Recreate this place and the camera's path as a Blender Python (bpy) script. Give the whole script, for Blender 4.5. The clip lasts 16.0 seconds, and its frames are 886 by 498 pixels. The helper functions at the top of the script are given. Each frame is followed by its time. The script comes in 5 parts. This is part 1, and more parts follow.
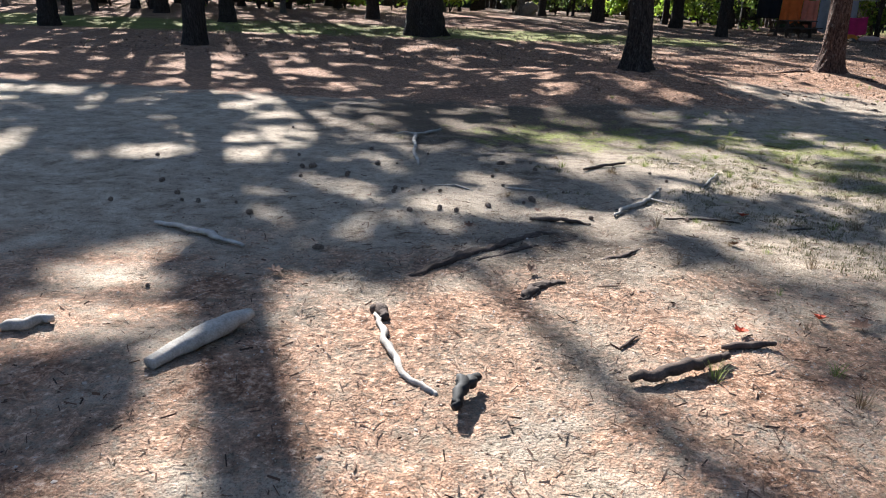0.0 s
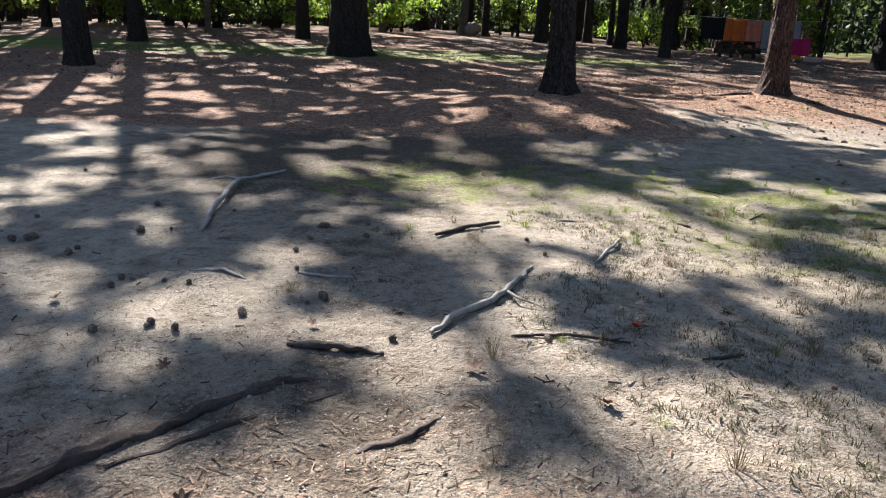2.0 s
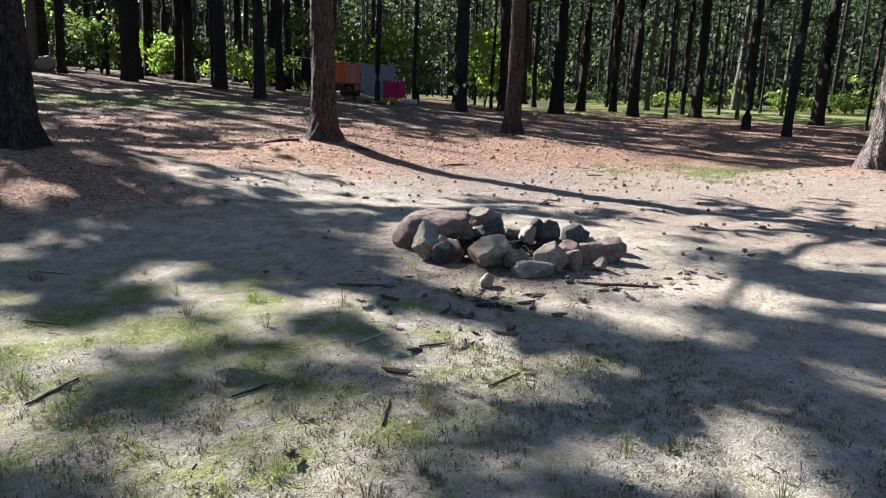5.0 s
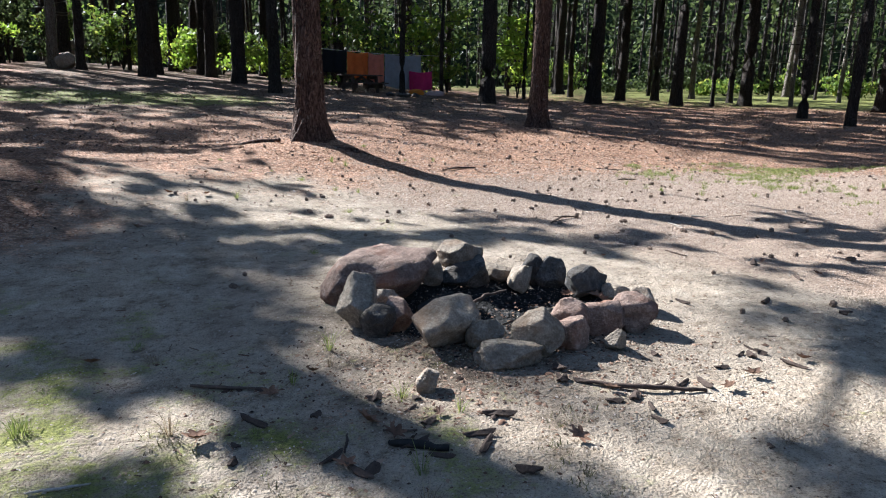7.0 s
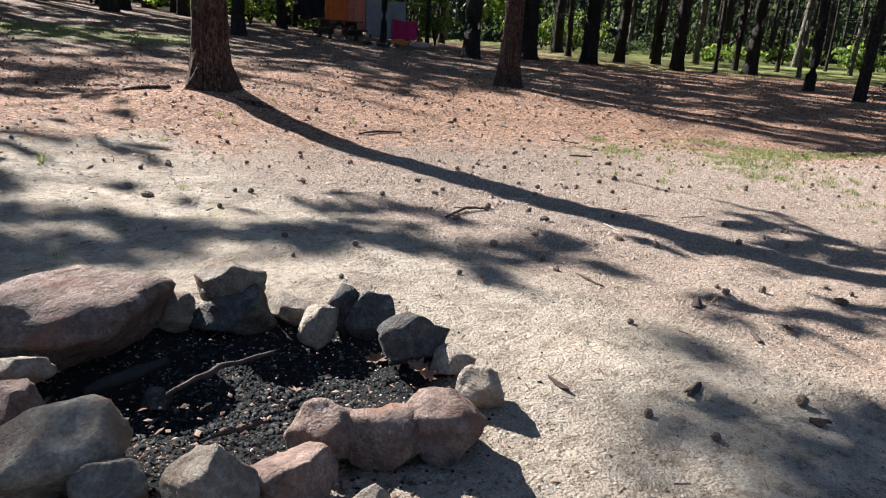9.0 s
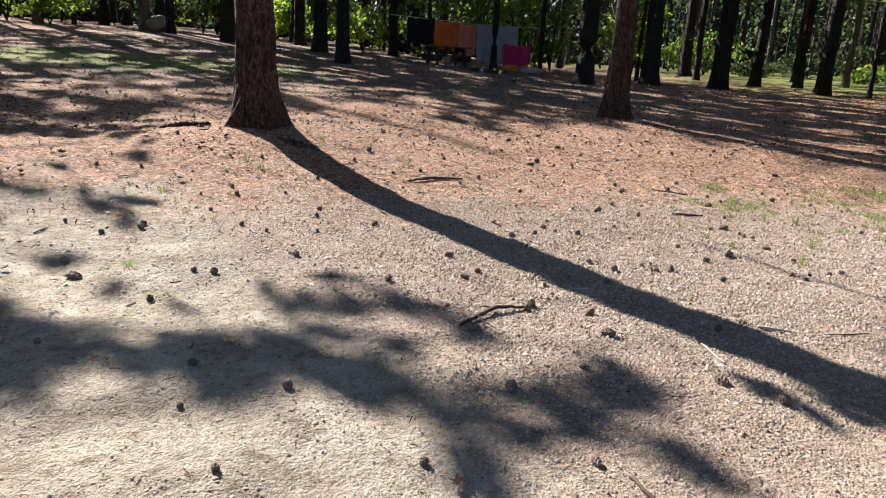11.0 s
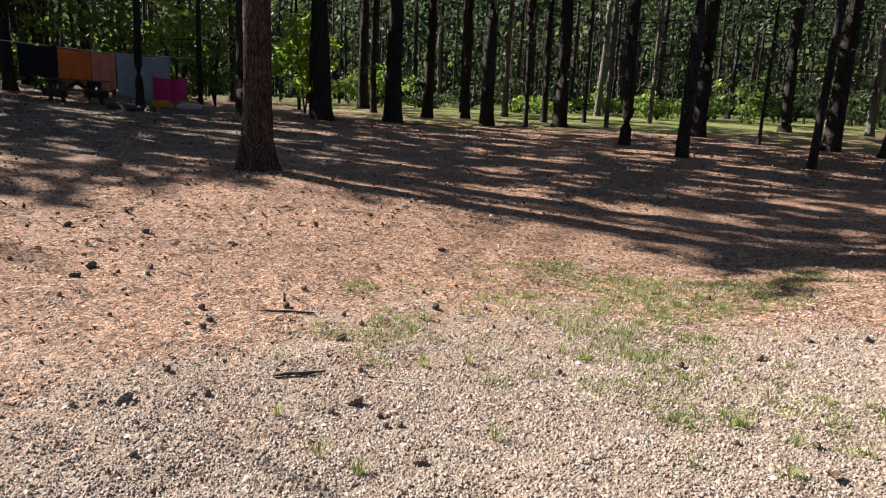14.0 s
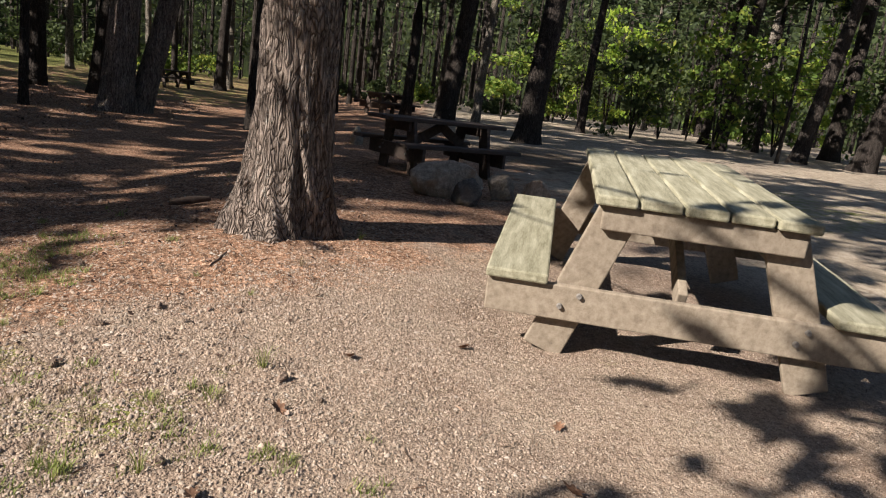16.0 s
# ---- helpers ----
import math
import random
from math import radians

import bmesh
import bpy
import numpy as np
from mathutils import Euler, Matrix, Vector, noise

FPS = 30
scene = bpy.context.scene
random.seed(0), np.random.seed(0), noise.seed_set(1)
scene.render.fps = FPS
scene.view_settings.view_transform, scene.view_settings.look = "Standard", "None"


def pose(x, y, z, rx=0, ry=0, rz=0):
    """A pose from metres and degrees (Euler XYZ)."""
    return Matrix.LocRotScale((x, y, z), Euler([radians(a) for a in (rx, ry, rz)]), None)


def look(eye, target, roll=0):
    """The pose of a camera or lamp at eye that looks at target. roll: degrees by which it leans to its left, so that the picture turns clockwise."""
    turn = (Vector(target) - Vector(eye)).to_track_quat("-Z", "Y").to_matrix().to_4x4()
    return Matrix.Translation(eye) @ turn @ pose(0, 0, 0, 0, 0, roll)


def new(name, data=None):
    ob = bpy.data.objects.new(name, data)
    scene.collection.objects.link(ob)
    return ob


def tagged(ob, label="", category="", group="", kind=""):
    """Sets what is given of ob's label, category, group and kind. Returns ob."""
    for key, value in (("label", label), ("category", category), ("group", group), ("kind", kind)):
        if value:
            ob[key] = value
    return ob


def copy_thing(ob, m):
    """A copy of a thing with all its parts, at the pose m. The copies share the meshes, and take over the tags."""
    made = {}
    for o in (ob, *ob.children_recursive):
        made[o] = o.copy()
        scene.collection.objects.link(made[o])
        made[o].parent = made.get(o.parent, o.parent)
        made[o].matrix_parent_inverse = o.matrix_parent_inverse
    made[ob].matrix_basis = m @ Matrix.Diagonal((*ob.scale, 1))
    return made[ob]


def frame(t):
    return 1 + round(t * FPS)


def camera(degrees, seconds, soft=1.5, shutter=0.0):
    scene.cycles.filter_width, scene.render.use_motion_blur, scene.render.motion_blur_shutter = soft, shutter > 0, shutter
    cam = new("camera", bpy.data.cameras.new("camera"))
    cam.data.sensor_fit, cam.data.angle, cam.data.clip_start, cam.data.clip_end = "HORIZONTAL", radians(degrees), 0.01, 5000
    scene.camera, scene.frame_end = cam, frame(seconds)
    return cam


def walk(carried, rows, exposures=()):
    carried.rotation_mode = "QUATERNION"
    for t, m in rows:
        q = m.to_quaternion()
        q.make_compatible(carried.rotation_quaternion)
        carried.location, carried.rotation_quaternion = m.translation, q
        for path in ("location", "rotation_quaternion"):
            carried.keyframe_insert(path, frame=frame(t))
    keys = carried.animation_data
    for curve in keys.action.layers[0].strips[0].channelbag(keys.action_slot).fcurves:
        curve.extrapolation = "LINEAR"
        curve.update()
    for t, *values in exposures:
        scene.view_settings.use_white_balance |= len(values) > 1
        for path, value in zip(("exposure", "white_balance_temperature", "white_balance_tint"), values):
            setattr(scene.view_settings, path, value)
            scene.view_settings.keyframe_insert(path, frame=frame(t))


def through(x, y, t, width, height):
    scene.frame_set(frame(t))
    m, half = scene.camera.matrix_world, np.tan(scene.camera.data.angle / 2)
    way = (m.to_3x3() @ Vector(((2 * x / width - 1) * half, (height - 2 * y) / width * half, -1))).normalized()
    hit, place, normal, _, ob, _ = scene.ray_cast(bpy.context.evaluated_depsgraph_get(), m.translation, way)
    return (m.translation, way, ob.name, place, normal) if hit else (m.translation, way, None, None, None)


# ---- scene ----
cam = camera(66.0, 16.0, soft=1.1)
PATH = [
    (0, (0.715, 1.868, 1.295), (0.452, 3.745, 0.656), 1.3),
    (0.5, (0.904, 2.356, 1.28), (0.645, 4.249, 0.687), 1.3),
    (1, (1.123, 2.881, 1.298), (0.873, 4.783, 0.735), 1.5),
    (1.5, (1.282, 3.407, 1.275), (1.064, 5.315, 0.716), 1.6),
    (2, (1.515, 3.889, 1.215), (1.359, 5.797, 0.635), 1.4),
    (2.5, (1.775, 4.359, 1.186), (1.795, 6.264, 0.576), 1.1),
    (3, (2.152, 4.815, 1.216), (2.425, 6.703, 0.616), 0.8),
    (3.5, (2.601, 5.213, 1.227), (3.103, 7.066, 0.664), 1.1),
    (4, (3.005, 5.605, 1.256), (3.68, 7.417, 0.748), 2.0),
    (4.5, (3.477, 5.868, 1.248), (4.265, 7.653, 0.807), 2.3),
    (7, (5.077, 7.541, 1.25), (5.747, 9.366, 0.781), 1.2),
    (7.5, (5.375, 7.932, 1.198), (6.017, 9.756, 0.687), 1.8),
    (8, (5.761, 8.221, 1.193), (6.408, 10.032, 0.644), 2.6),
    (8.5, (6.195, 8.475, 1.196), (6.854, 10.274, 0.621), 3.3),
    (9, (6.575, 8.766, 1.203), (7.242, 10.556, 0.612), 4.0),
    (11.5, (7.855, 10.464, 1.286), (8.135, 12.374, 0.76), 3.2),
    (12, (8.191, 10.86, 1.333), (8.46, 12.778, 0.833), 3.4),
    (12.5, (8.446, 11.332, 1.36), (8.851, 13.235, 0.897), 3.3),
    (13, (8.739, 11.75, 1.35), (9.353, 13.603, 0.912), 3.1),
    (13.5, (9.058, 12.056, 1.376), (9.907, 13.816, 0.951), 2.8),
    (14, (9.353, 12.368, 1.39), (10.462, 13.979, 0.968), 2.5),
    (14.5, (9.702, 12.602, 1.394), (11.135, 13.93, 0.965), 3.1),
    (15, (9.897, 12.788, 1.4), (11.675, 13.596, 0.971), 4.4),
    (15.5, (9.945, 12.881, 1.44), (11.889, 13.092, 1.02), 5.9),
    (16, (9.859, 12.91, 1.434), (11.803, 12.719, 1.004), 7.0),
]
walk(cam, [(t, look(eye, target, roll)) for t, eye, target, roll in PATH],
     exposures=((0, 2.05, 5850, 10), (2, 2.05, 5900, 10), (3.5, 2.1, 5550, 8), (7, 1.9, 5550, 9), (9, 1.82, 5800, 10), (12.5, 1.75, 6100, 11), (14.5, 1.6, 6100, 11), (16, 1.12, 6450, 12)))

# ---------------------------------------------------------------- light
SUN_AZ, SUN_EL = radians(-27.7), radians(34)
world = bpy.data.worlds.new("world")
scene.world = world
world.use_nodes = True
wn = world.node_tree
sky = wn.nodes.new("ShaderNodeTexSky")
sky.sky_type, sky.sun_disc = "NISHITA", False
sky.sun_elevation, sky.sun_rotation = SUN_EL, SUN_AZ
wn.nodes["Background"].inputs["Strength"].default_value = 0.052
wn.links.new(sky.outputs[0], wn.nodes["Background"].inputs["Color"])

sun = new("sun", bpy.data.lights.new("sun", "SUN"))
sun.data.energy, sun.data.angle, sun.data.color = 5.0, radians(0.4), (1.0, 0.93, 0.83)
sun_way = Vector((-math.sin(SUN_AZ) * math.cos(SUN_EL), -math.cos(SUN_AZ) * math.cos(SUN_EL), -math.sin(SUN_EL)))
sun.matrix_world = look((-30, 80, 60), Vector((-30, 80, 60)) + sun_way)

# ---------------------------------------------------------------- materials


def nodes_of(name):
    m = bpy.data.materials.new(name)
    m.use_nodes = True
    t = m.node_tree
    return m, t, t.nodes["Principled BSDF"]


def ramp(t, src, stops):
    r = t.nodes.new("ShaderNodeValToRGB")
    while len(r.color_ramp.elements) < len(stops):
        r.color_ramp.elements.new(0.5)
    for e, (p, c) in zip(r.color_ramp.elements, stops):
        e.position, e.color = p, (*c, 1)
    t.links.new(src, r.inputs[0])
    return r.outputs[0]


def noise_of(t, vec, scale, detail=5.0, rough=0.6, distortion=0.0):
    n = t.nodes.new("ShaderNodeTexNoise")
    n.inputs["Scale"].default_value, n.inputs["Detail"].default_value = scale, detail
    n.inputs["Roughness"].default_value, n.inputs["Distortion"].default_value = rough, distortion
    t.links.new(vec, n.inputs["Vector"])
    return n.outputs["Fac"]


def mixed(t, fac, a, b, blend="MIX"):
    m = t.nodes.new("ShaderNodeMix")
    m.data_type, m.blend_type = "RGBA", blend
    for src, sock in ((fac, m.inputs[0]), (a, m.inputs[6]), (b, m.inputs[7])):
        if isinstance(src, (int, float)):
            sock.default_value = src
        elif isinstance(src, tuple):
            sock.default_value = (*src, 1)
        else:
            t.links.new(src, sock)
    return m.outputs[2]


def maths(t, op, a, b):
    m = t.nodes.new("ShaderNodeMath")
    m.operation = op
    for n, v in enumerate((a, b)):
        if isinstance(v, (int, float)):
            m.inputs[n].default_value = v
        else:
            t.links.new(v, m.inputs[n])
    return m.outputs[0]


def bump(t, bsdf, height, strength, distance, normal=None):
    b = t.nodes.new("ShaderNodeBump")
    b.inputs["Strength"].default_value, b.inputs["Distance"].default_value = strength, distance
    t.links.new(height, b.inputs["Height"])
    if normal:
        t.links.new(normal, b.inputs["Normal"])
    t.links.new(b.outputs[0], bsdf.inputs["Normal"])
    return b.outputs[0]


def coords(t, kind="Object", stretch=(1, 1, 1)):
    c = t.nodes.new("ShaderNodeTexCoord")
    m = t.nodes.new("ShaderNodeMapping")
    m.inputs["Scale"].default_value = stretch
    t.links.new(c.outputs[kind], m.inputs["Vector"])
    return m.outputs[0]


def plain(name, stops, scale=6.0, rough=0.85, bump_by=0.3, depth=0.01, fine=40.0, stretch=(1, 1, 1), vary=0.25, spec=0.3):
    """A surface of two noises, coarse and fine, with relief, a little different from object to object."""
    m, t, b = nodes_of(name)
    vec = coords(t, "Object", stretch)
    coarse, grain = noise_of(t, vec, scale), noise_of(t, vec, fine, 4)
    both = maths(t, "ADD", maths(t, "MULTIPLY", coarse, 0.62), maths(t, "MULTIPLY", grain, 0.38))
    col = ramp(t, both, stops)
    if vary:
        info = t.nodes.new("ShaderNodeObjectInfo")
        hsv = t.nodes.new("ShaderNodeHueSaturation")
        t.links.new(col, hsv.inputs["Color"])
        t.links.new(maths(t, "ADD", maths(t, "MULTIPLY", info.outputs["Random"], 2 * vary), 1 - vary), hsv.inputs["Value"])
        col = hsv.outputs[0]
    t.links.new(col, b.inputs["Base Color"])
    b.inputs["Roughness"].default_value = rough
    b.inputs["Specular IOR Level"].default_value = spec
    bump(t, b, both, bump_by, depth)
    return m


def ground_material():
    m, t, b = nodes_of("ground_soil")
    g = t.nodes.new("ShaderNodeNewGeometry")
    pos = g.outputs["Position"]

    def mask(name):
        a = t.nodes.new("ShaderNodeAttribute")
        a.attribute_name = name
        return a.outputs["Fac"]

    n_big, n_mid = noise_of(t, pos, 0.6, 6), noise_of(t, pos, 4.0, 6)
    n_fine, n_grit = noise_of(t, pos, 34.0, 5, 0.7), noise_of(t, pos, 130.0, 3, 0.7)
    sand = ramp(t, n_mid, [(0.3, (0.23, 0.188, 0.145)), (0.5, (0.37, 0.312, 0.245)), (0.72, (0.49, 0.425, 0.345))])
    sand = mixed(t, 1.0, sand, ramp(t, n_fine, [(0.31, (0.36, 0.33, 0.3)), (0.41, (0.88, 0.87, 0.85)), (0.55, (1, 1, 1)), (0.7, (1.12, 1.1, 1.07))]), "MULTIPLY")
    sand = mixed(t, 1.0, sand, ramp(t, noise_of(t, pos, 11.0, 7, 0.68), [(0.34, (0.58, 0.54, 0.5)), (0.46, (0.96, 0.95, 0.94)), (0.66, (1.14, 1.13, 1.12))]), "MULTIPLY")
    litter = ramp(t, n_fine, [(0.3, (0.045, 0.026, 0.018)), (0.43, (0.19, 0.1, 0.06)), (0.54, (0.36, 0.215, 0.14)), (0.68, (0.58, 0.44, 0.33))])
    litter = mixed(t, 1.0, litter, ramp(t, noise_of(t, pos, 10.0, 6, 0.75), [(0.36, (0.4, 0.38, 0.36)), (0.5, (0.95, 0.95, 0.95)), (0.66, (1.35, 1.32, 1.3))]), "MULTIPLY")
    soil = ramp(t, n_fine, [(0.3, (0.05, 0.038, 0.028)), (0.55, (0.14, 0.105, 0.075)), (0.75, (0.26, 0.2, 0.15))])
    moss = ramp(t, n_fine, [(0.3, (0.07, 0.075, 0.022)), (0.55, (0.2, 0.21, 0.06)), (0.75, (0.33, 0.32, 0.12))])
    ash = ramp(t, n_fine, [(0.35, (0.006, 0.006, 0.006)), (0.6, (0.022, 0.021, 0.02)), (0.8, (0.1, 0.095, 0.09))])

    def edge(name, noise, gain):
        s = maths(t, "ADD", mask(name), maths(t, "MULTIPLY", maths(t, "SUBTRACT", noise, 0.5), gain))
        r = t.nodes.new("ShaderNodeMapRange")
        r.interpolation_type = "SMOOTHSTEP"
        r.inputs[1].default_value, r.inputs[2].default_value = 0.3, 0.7
        t.links.new(s, r.inputs[0])
        return r.outputs[0]

    gravel = ramp(t, n_fine, [(0.3, (0.125, 0.092, 0.07)), (0.48, (0.275, 0.207, 0.158)), (0.7, (0.4, 0.318, 0.25))])
    gravel = mixed(t, 1.0, gravel, ramp(t, noise_of(t, pos, 2.2, 6, 0.7), [(0.35, (0.82, 0.78, 0.76)), (0.5, (1, 1, 1)), (0.65, (1.1, 1.14, 1.13))]), "MULTIPLY")
    col = mixed(t, edge("gravel", n_mid, 0.8), sand, gravel)
    # bare soil, and mottled shade coloured as soil on the early sand
    col = mixed(t, edge("soil", n_mid, 1.2), col, soil)
    col = mixed(t, edge("litter", maths(t, "ADD", maths(t, "MULTIPLY", n_fine, 0.45), maths(t, "MULTIPLY", noise_of(t, pos, 1.7, 5, 0.65), 0.55)), 2.4), col, litter)
    col = mixed(t, edge("moss", maths(t, "ADD", maths(t, "MULTIPLY", n_fine, 0.3), maths(t, "MULTIPLY", noise_of(t, pos, 2.6, 5, 0.65), 0.7)), 2.4), col, moss)
    col = mixed(t, edge("ash", n_mid, 0.8), col, ash)
    col = mixed(t, 1.0, col, ramp(t, n_big, [(0.3, (0.8, 0.8, 0.81)), (0.6, (1.08, 1.07, 1.05))]), "MULTIPLY")
    col = mixed(t, 1.0, col, ramp(t, n_grit, [(0.33, (0.5, 0.48, 0.46)), (0.46, (1, 1, 1)), (0.7, (1.22, 1.2, 1.18))]), "MULTIPLY")
    t.links.new(col, b.inputs["Base Color"])
    b.inputs["Roughness"].default_value = 0.95
    b.inputs["Specular IOR Level"].default_value = 0.15
    height = maths(t, "ADD", maths(t, "MULTIPLY", n_fine, 0.5), maths(t, "ADD", maths(t, "MULTIPLY", n_grit, 0.3), maths(t, "MULTIPLY", noise_of(t, pos, 12.0, 5, 0.6), 0.75)))
    cells = t.nodes.new("ShaderNodeTexVoronoi")
    cells.inputs["Scale"].default_value = 74
    t.links.new(pos, cells.inputs["Vector"])
    grains = maths(t, "MULTIPLY", maths(t, "SUBTRACT", 1.0, cells.outputs["Distance"]), 0.2)
    bump(t, b, maths(t, "ADD", height, grains), 1.0, 0.034)
    return m


def bark_material(name, dark, mid, light, lichen, scale=1.0):
    m, t, b = nodes_of(name)
    vec = coords(t, "Object", (1, 1, 0.24))
    v = t.nodes.new("ShaderNodeTexVoronoi")
    v.feature = "DISTANCE_TO_EDGE"
    v.inputs["Scale"].default_value = 22 * scale
    warp = t.nodes.new("ShaderNodeVectorMath")
    warp.operation = "ADD"
    n = t.nodes.new("ShaderNodeTexNoise")
    n.inputs["Scale"].default_value = 6 * scale
    t.links.new(vec, n.inputs["Vector"])
    sc = t.nodes.new("ShaderNodeVectorMath")
    sc.operation = "SCALE"
    sc.inputs["Scale"].default_value = 0.42
    t.links.new(n.outputs["Color"], sc.inputs[0])
    t.links.new(vec, warp.inputs[0])
    t.links.new(sc.outputs[0], warp.inputs[1])
    t.links.new(warp.outputs[0], v.inputs["Vector"])
    crack = ramp(t, v.outputs["Distance"], [(0.0, (0, 0, 0)), (0.09, (0.55, 0.55, 0.55)), (0.3, (1, 1, 1))])
    fine, big = noise_of(t, vec, 60 * scale, 5), noise_of(t, vec, 3.0, 4)
    col = ramp(t, fine, [(0.3, dark), (0.52, mid), (0.75, light)])
    furrow = noise_of(t, coords(t, "Object", (1, 1, 0.09)), 26 * scale, 6, 0.7, 0.6)
    col = mixed(t, 1.0, col, ramp(t, v.outputs["Distance"], [(0.0, (0.34, 0.31, 0.3)), (0.07, (0.85, 0.84, 0.83)), (0.2, (1.1, 1.09, 1.08))]), "MULTIPLY")
    col = mixed(t, 1.0, col, ramp(t, furrow, [(0.38, (0.45, 0.42, 0.4)), (0.52, (1, 1, 1)), (0.7, (1.2, 1.18, 1.15))]), "MULTIPLY")
    spots = noise_of(t, coords(t, "Object"), 9.0, 6, 0.75)
    col = mixed(t, ramp(t, spots, [(0.6, (0, 0, 0)), (0.7, (0.6, 0.6, 0.6))]), col, lichen)
    col = mixed(t, 1.0, col, ramp(t, big, [(0.3, (0.7, 0.7, 0.7)), (0.65, (1.1, 1.1, 1.1))]), "MULTIPLY")
    t.links.new(col, b.inputs["Base Color"])
    b.inputs["Roughness"].default_value = 0.92
    b.inputs["Specular IOR Level"].default_value = 0.2
    h = maths(t, "ADD", maths(t, "ADD", maths(t, "MULTIPLY", crack, 0.8), maths(t, "MULTIPLY", furrow, 0.9)), maths(t, "MULTIPLY", fine, 0.6))
    bump(t, b, h, 1.0, 0.05)
    return m


def leaf_material(name, a, c, glow, through=0.45):
    """Leaves that let some of the light through."""
    m, t, b = nodes_of(name)
    g = t.nodes.new("ShaderNodeNewGeometry")
    col = ramp(t, g.outputs["Random Per Island"], [(0.0, a), (0.6, c), (1.0, glow)])
    t.links.new(col, b.inputs["Base Color"])
    b.inputs["Roughness"].default_value = 0.6
    b.inputs["Specular IOR Level"].default_value = 0.3
    tr = t.nodes.new("ShaderNodeBsdfTranslucent")
    t.links.new(col, tr.inputs["Color"])
    mx = t.nodes.new("ShaderNodeMixShader")
    mx.inputs[0].default_value = through
    t.links.new(b.outputs[0], mx.inputs[1])
    t.links.new(tr.outputs[0], mx.inputs[2])
    t.links.new(mx.outputs[0], t.nodes["Material Output"].inputs["Surface"])
    return m


GROUND = ground_material()
BARK_RED = bark_material("pine_bark_reddish", (0.05, 0.03, 0.024), (0.15, 0.092, 0.072), (0.27, 0.19, 0.155), (0.4, 0.38, 0.33))
BARK_GREY = bark_material("pine_bark_grey", (0.115, 0.092, 0.078), (0.31, 0.25, 0.212), (0.5, 0.43, 0.38), (0.5, 0.5, 0.46))
# bark of the backlit and shaded trunks, that darkness put into its colour
BARK_SHADE_TONE = bark_material("forest_bark_shade_tone", (0.02, 0.017, 0.015), (0.065, 0.053, 0.046), (0.13, 0.11, 0.095), (0.2, 0.21, 0.19))
BARK_PALE = bark_material("pale_smooth_bark", (0.1, 0.085, 0.07), (0.27, 0.24, 0.2), (0.42, 0.38, 0.33), (0.5, 0.5, 0.46))
NEEDLES = leaf_material("pine_needles", (0.03, 0.045, 0.02), (0.05, 0.075, 0.03), (0.1, 0.125, 0.05), 0.4)
# one leaf in three tones: sun and shade are put into the colours
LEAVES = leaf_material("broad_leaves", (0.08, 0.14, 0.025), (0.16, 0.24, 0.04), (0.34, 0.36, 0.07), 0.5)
LEAVES_SHADE_TONE = leaf_material("shaded_leaves", (0.03, 0.045, 0.016), (0.06, 0.085, 0.03), (0.13, 0.16, 0.055), 0.5)
LEAVES_SUN_TONE = leaf_material("sunlit_leaves", (0.16, 0.26, 0.03), (0.26, 0.38, 0.05), (0.42, 0.48, 0.07), 0.55)
GRASS = leaf_material("grass_blades", (0.1, 0.13, 0.03), (0.2, 0.24, 0.06), (0.36, 0.36, 0.13), 0.4)

# ---------------------------------------------------------------- ground


def smooth_step(v, a, b):
    v = np.clip((v - a) / (b - a), 0, 1)
    return v * v * (3 - 2 * v)


def soft_plus(v):
    return np.log1p(np.exp(np.minimum(v * 1.2, 60))) / 1.2


MOUNDS = ((6.8, 18.1, 0.25, 1.5), (12.7, 22.1, 0.06, 1.5), (15.0, 13.85, 0.1, 1.2), (2.4, 15.8, 0.38, 2.6))


def ground_z(x, y):
    """The height of the ground: flat along the walk, rising behind, with mounds round the big trunks."""
    x, y = np.asarray(x, float), np.asarray(y, float)
    v = 0.045 * soft_plus(y - 15) * (1.3 - 0.95 * np.clip(x / 25, 0, 1)) + 0.012 * soft_plus(x - 18) + 0.02 * soft_plus(-x - 1)
    bank = smooth_step(-y, -16.5, -13.5) * 0.36 * np.tanh(0.066 * soft_plus(x - 11) / 0.36)
    z = 3 * np.tanh(v / 3) + bank
    for a, c, up, r in MOUNDS:
        z = z + up * np.exp(-((x - a) ** 2 + (y - c) ** 2) / (r * r))
    return z


def rough_field(x, y, size, seed):
    """Smooth value noise over the plan, 0 to 1, by numpy."""
    r = np.random.RandomState(seed).rand(64, 64)
    u, v = np.asarray(x) / size + 20.3, np.asarray(y) / size + 20.7
    i, j = np.floor(u).astype(int), np.floor(v).astype(int)
    a, c = u - i, v - j
    a, c = a * a * (3 - 2 * a), c * c * (3 - 2 * c)
    i0, j0, i1, j1 = i % 64, j % 64, (i + 1) % 64, (j + 1) % 64
    return (r[i0, j0] * (1 - a) + r[i1, j0] * a) * (1 - c) + (r[i0, j1] * (1 - a) + r[i1, j1] * a) * c


def relief(x, y):
    """Small hollows and humps of the trodden ground, over the stretch that is meshed finely."""
    x, y = np.asarray(x, float), np.asarray(y, float)
    near = smooth_step(x, -4.4, -4.0) * smooth_step(-x, -18.3, -18.0) * smooth_step(y, 0.7, 1.0) * smooth_step(-y, -22.3, -22.0)
    return near * (0.03 * (rough_field(x, y, 0.45, 1) - 0.5) + 0.03 * (rough_field(x, y, 1.3, 2) - 0.5) + 0.022 * (rough_field(x, y, 0.17, 3) - 0.5))


def gz(x, y):
    return float(ground_z(x, y) + relief(x, y))


